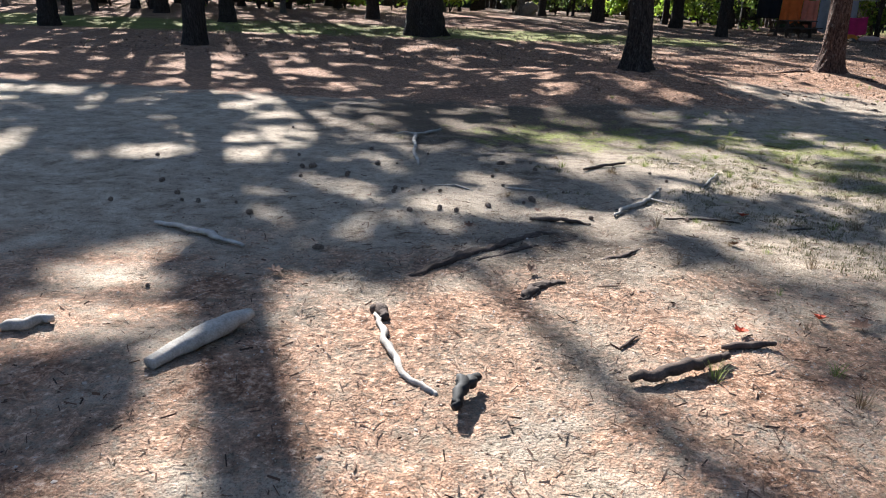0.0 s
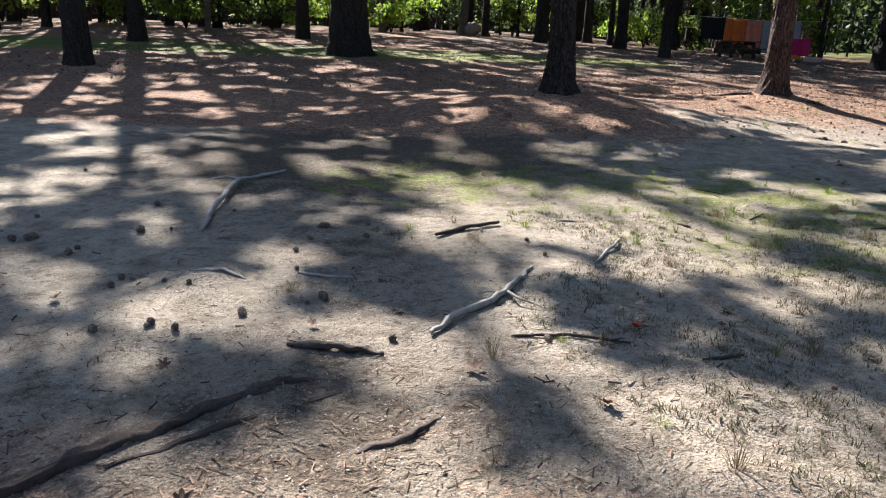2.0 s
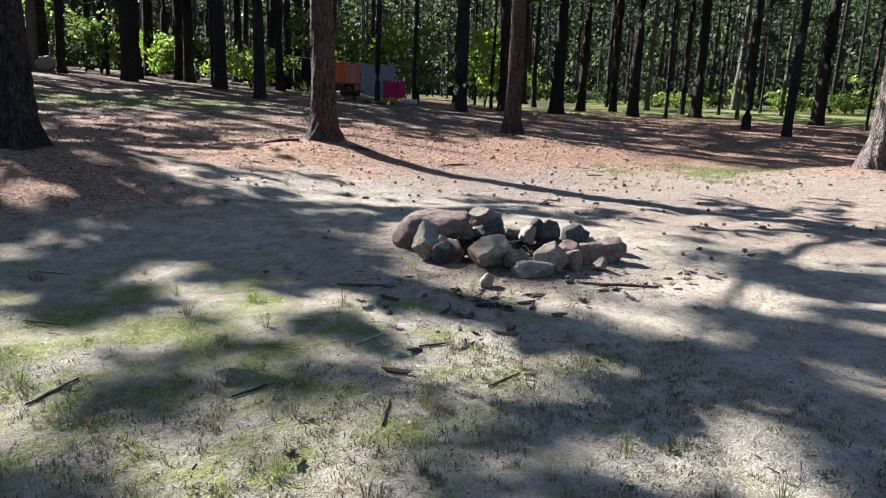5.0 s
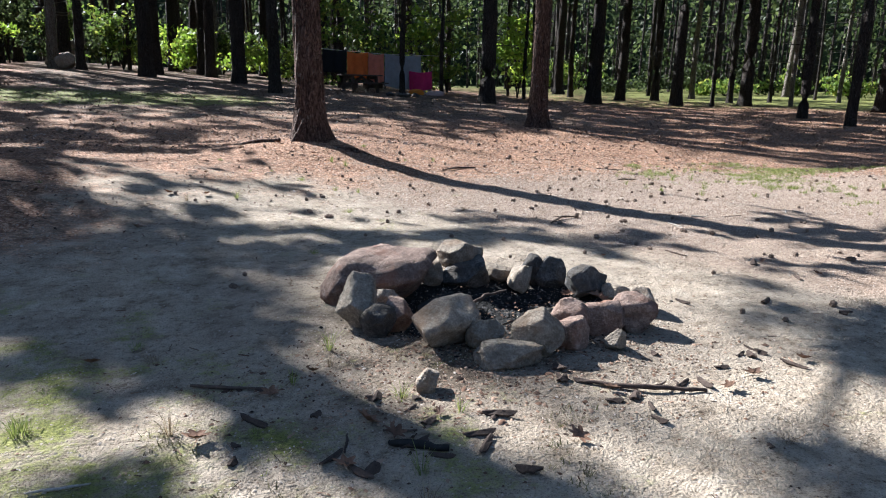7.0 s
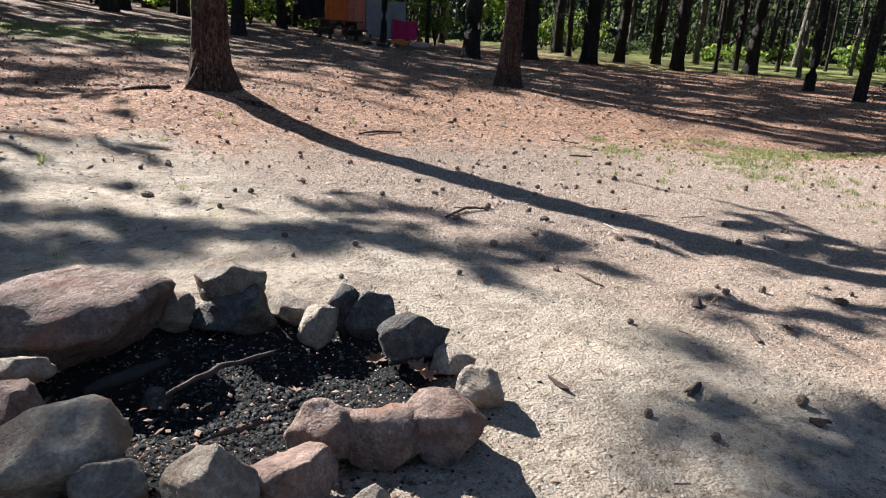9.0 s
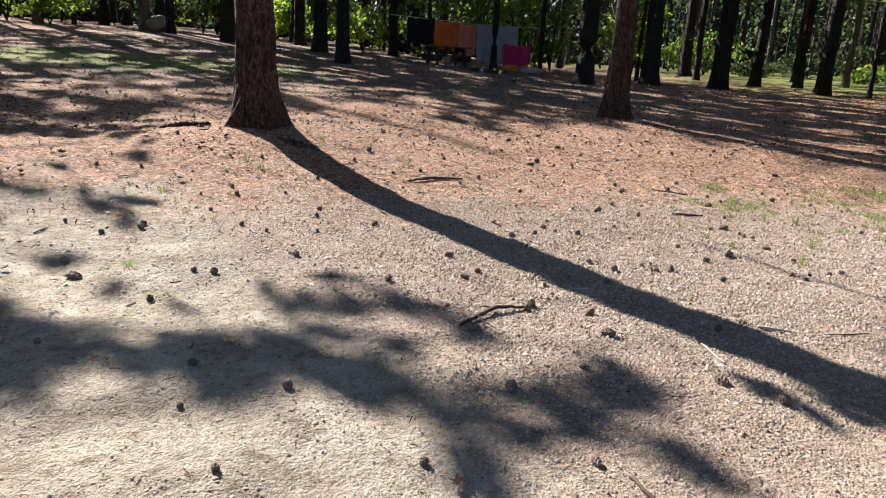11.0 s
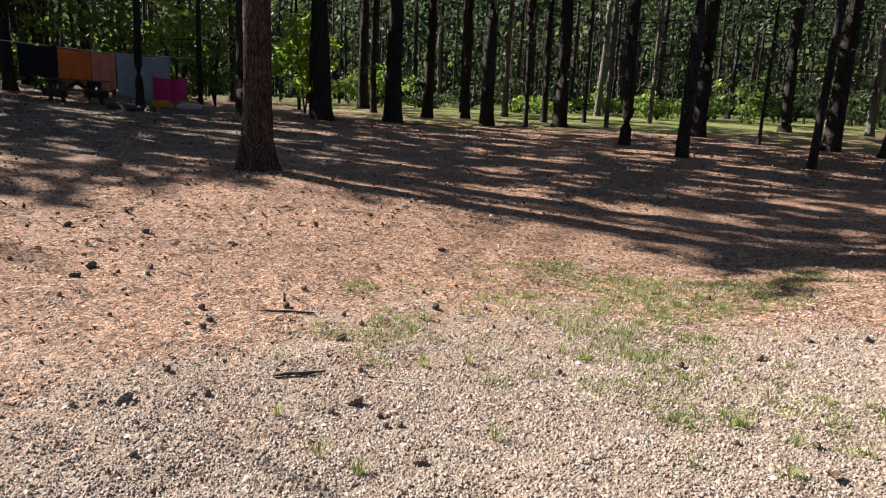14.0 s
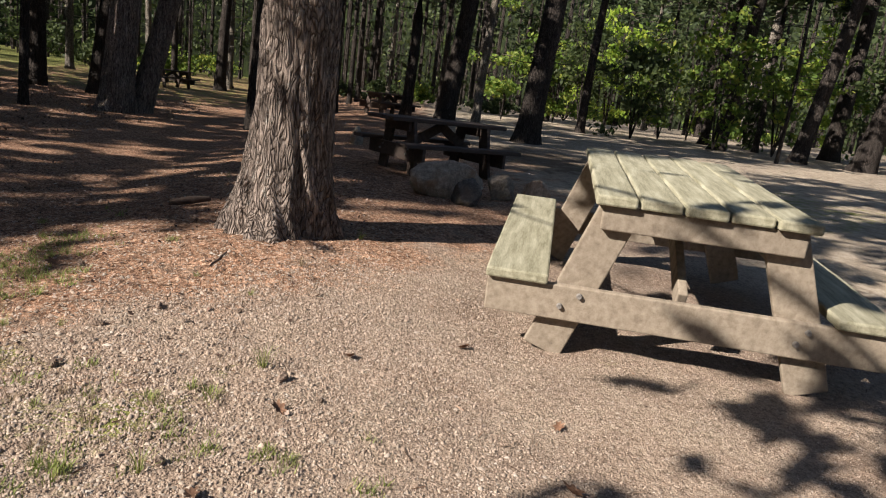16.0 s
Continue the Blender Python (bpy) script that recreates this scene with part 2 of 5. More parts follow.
def mesh_of(name, verts, faces, material=None, smooth=False):
    me = bpy.data.meshes.new(name)
    me.from_pydata([tuple(v) for v in verts], [], [tuple(f) for f in faces])
    if material:
        me.materials.append(material)
    if smooth:
        me.polygons.foreach_set("use_smooth", np.ones(len(me.polygons), bool))
    me.update()
    return me


def quads_mesh(name, quads, material, corners=4):
    """Many loose polygons in one mesh: quads is an array (n, corners, 3)."""
    q = np.asarray(quads, np.float32).reshape(-1, 3)
    n = len(q) // corners
    me = bpy.data.meshes.new(name)
    me.vertices.add(len(q))
    me.vertices.foreach_set("co", q.ravel())
    me.loops.add(len(q))
    me.loops.foreach_set("vertex_index", np.arange(len(q), dtype=np.int32))
    me.polygons.add(n)
    me.polygons.foreach_set("loop_start", np.arange(0, len(q), corners, dtype=np.int32))
    me.materials.append(material)
    me.update(calc_edges=True)
    me.validate()
    return me


def blob(x, y, cx, cy, r, s=1.0):
    return s * np.exp(-((x - cx) ** 2 + (y - cy) ** 2) / (r * r))


def litter_at(x, y):
    edge = np.where(x < 12, 16.4 + 0 * x, 16.4 - 1.05 * (x - 12))
    edge = np.where(x > 16.5, 11.6, edge)
    far = smooth_step(y - edge, -3.4, 1.8)
    left = smooth_step(13.6 - x - 0.2 * y, 5, 8) * smooth_step(y, 11.5, 14)
    start = 0.55 * smooth_step(-y, -7.0, -4.6) * smooth_step(-x, -4, -2)
    lane = blob(x, y, 27, 6, 5.0, 0.45) + blob(x, y, 40, 0, 10, 0.7)
    far = far * (1 - 0.55 * smooth_step(y, 20, 26) * smooth_step(-x, -19, -15))
    return np.clip(np.maximum(np.maximum(far, left), start) - lane, 0, 1)


def gravel_at(x, y):
    """The crumbly, gravelled part of the clearing, from the fire pit to the near table."""
    return np.clip(smooth_step(x + 0.5 * y, 13.2, 15.2) * smooth_step(-x - 0.15 * y, -20.5, -17.5) * smooth_step(y, 8.5, 10.5) * smooth_step(-y, -18.0, -15.5), 0, 1)


def soil_and_shade_at(x, y):
    s = 0.8 * smooth_step(y, 20, 27) + blob(x, y, 0, 11.5, 3.2, 0.9) + blob(x, y, 24, 10, 4, 0.7)
    # blobs at (4.0, 7.8), (2.6, 5.6), (1.0, 6.0), (0.6, 7.6) paint mottled shade
    return np.clip(s + blob(x, y, 6.6, 10.9, 1.5, 0.55) + blob(x, y, 6.1, 10.1, 0.6, 0.16) + blob(x, y, 4.0, 7.8, 2.0, 0.34) + blob(x, y, 2.6, 5.6, 1.2, 0.3) + blob(x, y, 1.0, 6.0, 0.8, 0.26) + blob(x, y, 0.6, 7.6, 0.9, 0.26) + blob(x, y, 0.3, 4.6, 1.6, 0.5), 0, 1)


def moss_at(x, y):
    s = blob(x, y, 12.6, 15.7, 1.3, 0.42) + blob(x, y, 4.8, 9.0, 2.1, 0.33) + blob(x, y, 3.6, 7.6, 1.5, 0.14) + blob(x, y, 2.8, 10.4, 2.2, 0.36) + blob(x, y, 21, 6.5, 3.5, 0.45) + blob(x, y, 6.5, 13.4, 1.2, 0.25) + blob(x, y, 0.5, 10.0, 1.2, 0.4) + blob(x, y, 12.4, 13.9, 0.8, 0.35)
    s = s + 0.75 * smooth_step(y - 0.15 * x, 25, 27) * smooth_step(-y + 0.1 * x, -33, -30) * smooth_step(-x, -9, -6)
    s = s + 0.52 * smooth_step(y, 30, 36) * smooth_step(x, 20, 26) + 0.48 * smooth_step(x, 30, 36) * smooth_step(y, 14, 20)
    return np.clip(s, 0, 0.85)


def build_ground():
    fine_x, fine_y = np.arange(-4, 18.01, 0.085), np.arange(1.0, 22.01, 0.085)
    out = np.array([0.25, 0.55, 0.9, 1.3, 1.9, 2.6, 3.5, 4.7, 6.2, 8, 10.5, 13.5, 17, 21, 26, 32, 40, 55, 80, 120, 200, 400, 900])
    xs = np.concatenate([-4 - out[::-1], fine_x, 18 + out])
    ys = np.concatenate([1 - out[::-1], fine_y, 22 + out])
    gx, gy = np.meshgrid(xs, ys, indexing="ij")
    z = ground_z(gx, gy)
    z = z + relief(gx, gy)
    z = z - 0.09 * np.exp(-(((gx - 6.68) / 0.62) ** 2 + ((gy - 10.95) / 0.5) ** 2) ** 2)
    verts = np.stack([gx, gy, z], -1).reshape(-1, 3)
    nx, ny = len(xs), len(ys)
    i, j = np.meshgrid(np.arange(nx - 1), np.arange(ny - 1), indexing="ij")
    a = (i * ny + j).ravel()
    faces = np.stack([a, a + ny, a + ny + 1, a + 1], -1)
    me = mesh_of("ground", verts, faces, GROUND, True)
    for name, fn in (("litter", litter_at), ("gravel", gravel_at), ("soil", soil_and_shade_at), ("moss", moss_at)):
        me.attributes.new(name, "FLOAT", "POINT").data.foreach_set("value", fn(gx, gy).ravel().astype(np.float32))
    ash = np.exp(-(((gx - 6.7) / 0.82) ** 2 + ((gy - 11.05) / 0.72) ** 2) ** 2)
    me.attributes.new("ash", "FLOAT", "POINT").data.foreach_set("value", ash.ravel().astype(np.float32))
    return tagged(new("ground", me), "sandy ground with pine litter and patches of moss", "ground", kind="structure")


ground = build_ground()

# ---------------------------------------------------------------- helpers for things


def part(name, me, parent, label=""):
    ob = new(name, me)
    ob.parent = parent
    return tagged(ob, label) if label else ob


def bm_mesh(bm, name, material, smooth=False):
    me = bpy.data.meshes.new(name)
    bm.normal_update()
    bm.to_mesh(me)
    bm.free()
    me.materials.append(material)
    if smooth:
        me.polygons.foreach_set("use_smooth", np.ones(len(me.polygons), bool))
    return me


def board(name, size, material, bevel=0.006, cuts=0, worn=0.0, seed=0):
    """A bevelled board about its centre, its long side cut and a little warped."""
    bm = bmesh.new()
    bmesh.ops.create_cube(bm, size=1)
    bmesh.ops.scale(bm, vec=size, verts=bm.verts)
    bmesh.ops.bevel(bm, geom=bm.edges[:], offset=bevel, segments=2, affect="EDGES", profile=0.5)
    if cuts:
        rnd = random.Random(seed)
        long = max(range(3), key=lambda n: size[n])
        es = [e for e in bm.edges if abs((e.verts[0].co - e.verts[1].co)[long]) > size[long] * 0.8]
        bmesh.ops.subdivide_edges(bm, edges=es, cuts=cuts, use_grid_fill=True)
        k = rnd.uniform(0, 9)
        for v in bm.verts:
            v.co += Vector([worn * (noise.noise(Vector((v.co[long] * 4 + k, n * 7.1, k))) ) for n in range(3)])
    return bm_mesh(bm, name, material)


# ---------------------------------------------------------------- trees


def tube(points, radii, seg=10, lobes=None):
    """A tapered tube along points; lobes(k, angle) scales the radius of ring k."""
    verts, faces = [], []
    for k, (p, r) in enumerate(zip(points, radii)):
        p = Vector(p)
        a = Vector(points[min(k + 1, len(points) - 1)]) - Vector(points[max(k - 1, 0)])
        q = a.to_track_quat("Z", "Y")
        for s in range(seg):
            ang = 2 * math.pi * s / seg
            rr = r * (lobes(k, ang) if lobes else 1)
            verts.append(p + q @ Vector((rr * math.cos(ang), rr * math.sin(ang), 0)))
        if k:
            o = (k - 1) * seg
            faces += [(o + s, o + (s + 1) % seg, o + seg + (s + 1) % seg, o + seg + s) for s in range(seg)]
    faces.append(tuple(range(len(verts) - seg, len(verts))))
    return verts, faces


def joined(pieces):
    verts, faces = [], []
    for v, f in pieces:
        o = len(verts)
        verts += v
        faces += [tuple(i + o for i in q) for q in f]
    return verts, faces


def sprays(centres, rnd, size, blades, droop=0.25):
    """Branch tips: narrow blades that spread from each centre, as an array of quads."""
    n = len(centres)
    c = np.repeat(np.asarray(centres, float), blades, 0)
    d = rnd.normal(size=(n * blades, 3))
    d[:, 2] = d[:, 2] * 0.45 - droop * 0.3
    d /= np.linalg.norm(d, axis=1, keepdims=True)
    w = np.cross(d, rnd.normal(size=d.shape))
    w /= np.linalg.norm(w, axis=1, keepdims=True) + 1e-9
    ln = size * rnd.uniform(0.5, 1.1, (n * blades, 1))
    wd = size * rnd.uniform(0.12, 0.26, (n * blades, 1))
    tip, mid = c + d * ln, c + d * ln * 0.55
    return np.stack([c, mid + w * wd, tip, mid - w * wd], 1)


def leaf_quads(centres, rnd, size):
    n = len(centres)
    a = rnd.normal(size=(n, 3))
    a /= np.linalg.norm(a, axis=1, keepdims=True)
    b = np.cross(a, rnd.normal(size=(n, 3)))
    b /= np.linalg.norm(b, axis=1, keepdims=True) + 1e-9
    s = size * rnd.uniform(0.6, 1.3, (n, 1))
    return np.stack([centres - a * s, centres + b * s * 0.55, centres + a * s, centres - b * s * 0.55], 1)


# wanted sun and shade on the ground, which shape the unseen canopy: x, y, reach in x, reach in y, share of shade
SPOTS_START = (
    (0.5, 4.2, 1.0, 0.9, 0.1), (-1.5, 4.5, 0.8, 0.7, 0.95), (-2.5, 6.0, 1.2, 1.0, 0.95), (-0.15, 5.3, 0.45, 0.3, 0.75), (-0.1, 5.9, 0.5, 0.35, 0.2),
    (-0.9, 6.3, 0.5, 0.4, 0.8), (0.3, 6.8, 0.5, 0.4, 0.15), (0.4, 7.6, 0.7, 0.45, 0.95), (-0.5, 7.9, 0.6, 0.35, 0.3), (-2.8, 9.2, 1.8, 0.9, 0.95),
    (1.4, 8.2, 0.6, 0.4, 0.15), (0.95, 7.3, 0.5, 0.35, 0.9), (1.9, 7.5, 0.45, 0.3, 0.8), (1.6, 6.85, 0.4, 0.3, 0.85), (2.1, 6.2, 0.45, 0.3, 0.25),
    (1.45, 6.0, 0.6, 0.4, 0.75), (2.95, 6.4, 0.7, 0.6, 0.85), (2.75, 8.0, 0.5, 0.4, 0.85), (1.2, 11.6, 3.0, 1.6, 0.84),
)
SPOTS_PIT = (
    (3.3, 8.6, 0.8, 0.5, 0.6), (4.1, 8.15, 1.0, 0.7, 0.92), (5.8, 7.7, 1.0, 0.8, 0.9), (5.1, 8.8, 0.7, 0.35, 0.4), (6.4, 8.9, 0.6, 0.4, 0.35),
    (5.8, 9.4, 0.45, 0.25, 0.75), (4.7, 9.7, 0.6, 0.4, 0.3), (3.6, 10.2, 0.9, 0.6, 0.4), (3.0, 15.0, 2.4, 1.8, 0.88), (5.0, 14.5, 0.9, 0.8, 0.2), (3.7, 18.4, 1.8, 1.2, 0.9),
    (5.8, 16.0, 1.4, 1.2, 0.25), (5.3, 10.45, 0.7, 0.4, 0.55), (4.8, 12.0, 1.3, 0.9, 0.6), (6.8, 9.6, 0.8, 0.5, 0.05), (7.8, 9.8, 0.5, 0.35, 0.75),
    (8.1, 10.5, 0.8, 0.5, 0.75), (6.8, 11.3, 0.9, 0.7, 0.12), (7.1, 13.0, 0.9, 0.5, 0.8), (9.8, 11.3, 1.5, 1.0, 0.75),
)
SPOTS_END = (
    (9.0, 13.3, 1.0, 0.6, 0.1), (10.0, 15.4, 3.2, 2.2, 0.0), (8.5, 17.6, 2.0, 1.6, 0.02), (12.6, 16.4, 2.0, 1.8, 0.0), (12.9, 13.5, 1.8, 0.9, 0.02), (14.0, 11.8, 1.4, 1.0, 0.05),
    (12.2, 10.9, 0.9, 0.7, 0.7), (14.8, 10.3, 1.0, 0.7, 0.15), (15.4, 18.6, 2.2, 1.6, 0.45), (19.5, 17.0, 3.0, 2.0, 0.65), (22.0, 27.0, 5.0, 3.0, 0.6), (11.2, 18.6, 2.2, 1.3, 0.1),
    (14.3, 14.5, 0.7, 0.5, 0.6), (18.4, 8.0, 3.2, 3.2, 0.95), (18.0, 13.5, 1.8, 1.6, 0.85), (25.0, 6.5, 3.5, 2.5, 0.8), (34.0, 36.0, 6.0, 5.0, 0.62), (38.0, 20.0, 6.0, 5.0, 0.66),
)
SPOTS_BACK = ((1.0, 28.5, 6.0, 2.0, 0.5), (0.0, 44.0, 8.0, 4.0, 0.1), (14.5, 7.0, 2.0, 1.6, 0.5))
SHADE_SPOTS = SPOTS_START + SPOTS_PIT + SPOTS_END + SPOTS_BACK


def shade_at(x, y):
    """How much shade the canopy is to cast on this spot of the ground, 0 to 1."""
    near, total = np.full(np.shape(x), 0.25), np.full(np.shape(x), 0.25 * 0.74)
    for cx, cy, rx, ry, s in SHADE_SPOTS:
        w = 4.0 * np.exp(-((((x - cx) / rx) ** 2 + ((y - cy) / ry) ** 2) ** 1.5))
        near, total = near + w, total + w * s
    return total / near


COT = 1 / math.tan(SUN_EL)


def sunlit_keep(pts, rnd, bias=0.0):
    """Which canopy points stay, by the spot of the ground that each one shades."""
    gx = pts[:, 0] - math.sin(SUN_AZ) * pts[:, 2] * COT
    gy = pts[:, 1] - math.cos(SUN_AZ) * pts[:, 2] * COT
    patch = rough_field(gx * 1.0, gy * 0.8, 0.62, 31) * 0.42 + rough_field(gx * 0.9, gy * 1.1, 0.23, 32) * 0.58
    want = shade_at(gx, gy)
    return patch + 0.06 * rnd.rand(len(pts)) < 0.44 + bias + 0.42 * (want - 0.5) - 0.5 * smooth_step(-want, -0.22, -0.04)


TREE_COUNT = [0]


def tree(x, y, r, height=17.0, lean=(0.0, 0.0), bark=None, label="", flare=0.55, seg=14, ridges=0.0, crown=800, twigs=6, low=7.5, curve=0.0, reach=3.6, tip=0.62, bias=0.0):
    """A pine: fluted trunk with root flare, dead twigs, limbs and a crown of needle sprays, at its foot's place."""
    TREE_COUNT[0] += 1
    seed = TREE_COUNT[0]
    rnd, rs = random.Random(seed), np.random.RandomState(seed)
    z0 = gz(x, y)
    top = new("tree")
    top.location = (x, y, z0 - 0.12)
    ph = [rnd.uniform(0, 6.28) for _ in range(4)]
    zs = [0, 0.1, 0.22, 0.4, 0.65, 1.0, 1.5, 2.1, 2.8, 3.6, 4.6, 6, 8, 10.5, height * 0.8, height]
    if ridges:
        zs = sorted(set(list(np.arange(0, 4.4, 0.07).round(3)) + [4.6, 6, 8, 10.5, height * 0.8, height]))
    pts, radii = [], []
    for z in zs:
        k = z / height
        bend = curve * math.sin(min(z, 6) / 6 * math.pi)
        pts.append((lean[0] * z + bend + 0.03 * math.sin(z * 0.9 + ph[0]), lean[1] * z + 0.03 * math.sin(z * 0.7 + ph[1]), z))
        radii.append(r * (1 - 0.72 * k ** 1.1) * (1 + flare * math.exp(-z / (0.9 * r + 0.12))))

    def lobes(k, a):
        z = zs[k]
        e = math.exp(-z / 0.35)
        v = 1 + 0.16 * e * math.cos(5 * a + ph[2]) + 0.1 * e * math.cos(3 * a + ph[3])
        if ridges:
            v += ridges * noise.noise(Vector((math.cos(a) * 5.5, math.sin(a) * 5.5, z * 1.3 + seed)))
            v += ridges * 0.8 * abs(noise.noise(Vector((math.cos(a) * 14, math.sin(a) * 14, z * 3.4 + seed))))
        return v

    part("trunk", mesh_of("trunk", *tube(pts, radii, seg, lobes), bark or BARK_SHADE_TONE, True), top)
    limbs = []

    def at(z):
        return Vector((lean[0] * z + curve * math.sin(min(z, 6) / 6 * math.pi), lean[1] * z, z))

    for _ in range(twigs):
        z = rnd.uniform(2.2, 7.0)
        a, ln = rnd.uniform(0, 6.28), rnd.uniform(0.5, 2.0)
        p = at(z)
        mid = p + Vector((math.cos(a) * ln * 0.5, math.sin(a) * ln * 0.5, -0.02))
        end = p + Vector((math.cos(a + 0.15) * ln, math.sin(a + 0.15) * ln, rnd.uniform(-0.3, 0.2)))
        limbs.append(tube([p, mid, end], [0.02, 0.013, 0.004], 4))
    centres = []
    for _ in range(16 if crown else 0):
        z = rnd.uniform(low, height * 0.97)
        a = rnd.uniform(0, 6.28)
        ln = rnd.uniform(0.35, 1.0) * reach * (1.15 - 0.6 * (z - low) / (height - low))
        p = at(z)
        mid = p + Vector((math.cos(a) * ln * 0.5, math.sin(a) * ln * 0.5, 0.15))
        end = p + Vector((math.cos(a + 0.2) * ln, math.sin(a + 0.2) * ln, rnd.uniform(-0.2, 0.5)))
        limbs.append(tube([p, mid, end], [0.05, 0.03, 0.008], 5))
        m = crown // 16
        f = rs.rand(m, 1) ** 0.7
        c = np.array(p) + (np.array(end) - np.array(p)) * f + rs.normal(size=(m, 3)) * np.array([0.55, 0.55, 0.32])
        centres.append(c)
    if limbs:
        tagged(part("branchwork", mesh_of("branchwork", *joined(limbs), bark or BARK_SHADE_TONE), top), kind="stuff")
    if centres:
        c = np.concatenate(centres)
        blades = sprays(c, rs, tip, 5)
        blades = blades[sunlit_keep(blades.mean(1) + np.array([x, y, z0]), rs, bias)]
        if len(blades) > 3:
            tagged(part("crown", quads_mesh("crown", blades, NEEDLES), top), kind="stuff")
    return tagged(top, label or "dark slender pine trunk with bare twigs in shade", "tree", "pines of the grove")


# the two big trunks over the clearing, and the one beside the near table
tree(6.75, 18.15, 0.205, 18, (-0.004, 0.0), BARK_RED, "large reddish-brown pine with flaking bark on a litter mound", 0.95, 60, 0.1, 4000, 0, 5.0, 0, 4.6, 0.36)
tree(12.7, 22.1, 0.2, 18, (0.01, 0.0), BARK_RED, "reddish pine with pale flaking bark at the grove's edge", 0.85, 48, 0.09, 3000, 2, 6.0, 0, 5.4, 0.4)
tree(15.1, 13.68, 0.27, 19, (-0.005, -0.025), BARK_GREY, "thick grey-brown pine with furrowed bark beside a picnic table", 0.8, 96, 0.15, 2200, 0, 6.5, 0, 4.6, 0.4)
tree(2.42, 15.9, 0.215, 18, (0.0, 0.0), BARK_SHADE_TONE, "dark backlit pine trunk on shaded ground", 0.75, 30, 0.08, 2600, 2, 5.5, 0, 6.0, 0.36, 0.05)
tree(-3.6, 27.0, 0.6, 19, (0.0, 0.0), BARK_SHADE_TONE, "very thick dark pine trunk in backlight", 0.4, 30, 0.06, 3200, 2, 6.5, 0, 7.0, 0.38, 0.05)

# trunks of the grove that can be told apart: x, y, radius, lean to x, lean to y, bark
D, P = BARK_SHADE_TONE, BARK_PALE
GROVE = (
    (20.2, 36.4, 0.34, -0.03, 0.02, D), (30.5, 53.0, 0.36, 0, 0, D), (28.0, 47.0, 0.18, 0, 0, D), (23.9, 37.6, 0.36, 0.0, 0, D),
    (28.7, 42.4, 0.27, 0.01, 0, D), (30.8, 42.0, 0.23, 0, 0, D), (27.9, 36.4, 0.29, 0, 0, D), (35.1, 44.1, 0.18, 0.02, 0, P),
    (29.4, 35.6, 0.1, 0, 0, D), (33.7, 39.1, 0.17, 0, 0, D), (31.7, 35.8, 0.3, 0, 0, D), (34.1, 35.2, 0.11, 0, 0, P),
    (26.4, 27.3, 0.17, 0.01, 0, D), (24.7, 23.8, 0.16, 0.01, -0.01, D), (34.1, 30.2, 0.29, 0.02, -0.02, D), (44.6, 32.5, 0.3, 0, 0, D),
    (32.5, 26.4, 0.06, 0, 0, D), (25.9, 21.0, 0.1, 0.02, -0.03, D), (32.9, 24.1, 0.27, 0.0, -0.02, D), (47.6, 29.6, 0.2, 0, 0, P),
    (32.2, 22.0, 0.24, 0.02, -0.1, D), (51.3, 25.5, 0.18, 0, 0, D), (46.0, 21.6, 0.27, 0.0, -0.03, D),
    (6.2, 45.9, 0.27, 0, 0, D), (6.6, 51.5, 0.28, 0, 0, P), (7.2, 40.3, 0.3, 0, 0, D), (8.0, 33.8, 0.22, 0, 0, D),
    (16.3, 33.3, 0.31, 0, 0, D), (14.2, 38.2, 0.13, 0, 0, D), (16.6, 39.6, 0.1, 0, 0, D), (10.6, 44.0, 0.22, 0, 0, D), (12.0, 46.0, 0.25, 0, 0, D),
    (34.5, 12.4, 0.2, 0.0, -0.02, D), (33.7, 11.1, 0.33, 0.0, -0.1, D), (36.4, 9.7, 0.17, 0.0, -0.05, P), (28.8, 9.1, 0.33, 0.0, -0.06, D),
    (40.5, 4.4, 0.2, 0, -0.03, D), (44.9, -3.4, 0.22, 0, -0.08, D), (39.7, -1.7, 0.32, 0, -0.1, D), (50.0, -8.5, 0.3, 0, -0.05, P),
    (42.1, -4.8, 0.15, 0, 0, D), (33.7, -1.1, 0.07, 0, 0, D), (35.6, -3.0, 0.3, 0, -0.16, D), (42.5, -8.9, 0.42, 0, -0.05, D),
    (35.0, -5.3, 0.42, 0, -0.16, D), (51.7, 15.0, 0.14, 0, 0, D), (53.2, 13.2, 0.13, 0, 0, P), (35.9, 15.0, 0.11, 0, 0, D), (26.7, 16.2, 0.13, 0, -0.04, D),
)
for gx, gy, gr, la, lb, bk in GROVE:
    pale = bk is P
    # these get taller, wider crowns above the view, to shade the ground
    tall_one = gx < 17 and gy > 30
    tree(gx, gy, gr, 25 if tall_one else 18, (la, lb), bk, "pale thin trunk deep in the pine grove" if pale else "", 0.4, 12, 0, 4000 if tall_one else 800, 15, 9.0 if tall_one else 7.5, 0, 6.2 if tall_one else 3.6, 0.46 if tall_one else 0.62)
# the twin trunks that lean apart
tree(27.2, 19.55, 0.36, 18, (0.0, -0.1), BARK_GREY, "leaning grey-green trunk of a twin tree", 0.45, 30, 0.08, 800, 2)
tree(27.7, 19.2, 0.27, 18, (0.02, -0.24), BARK_GREY, "strongly leaning trunk beside its twin, lichen-grey", 0.45, 30, 0.08, 800, 2)

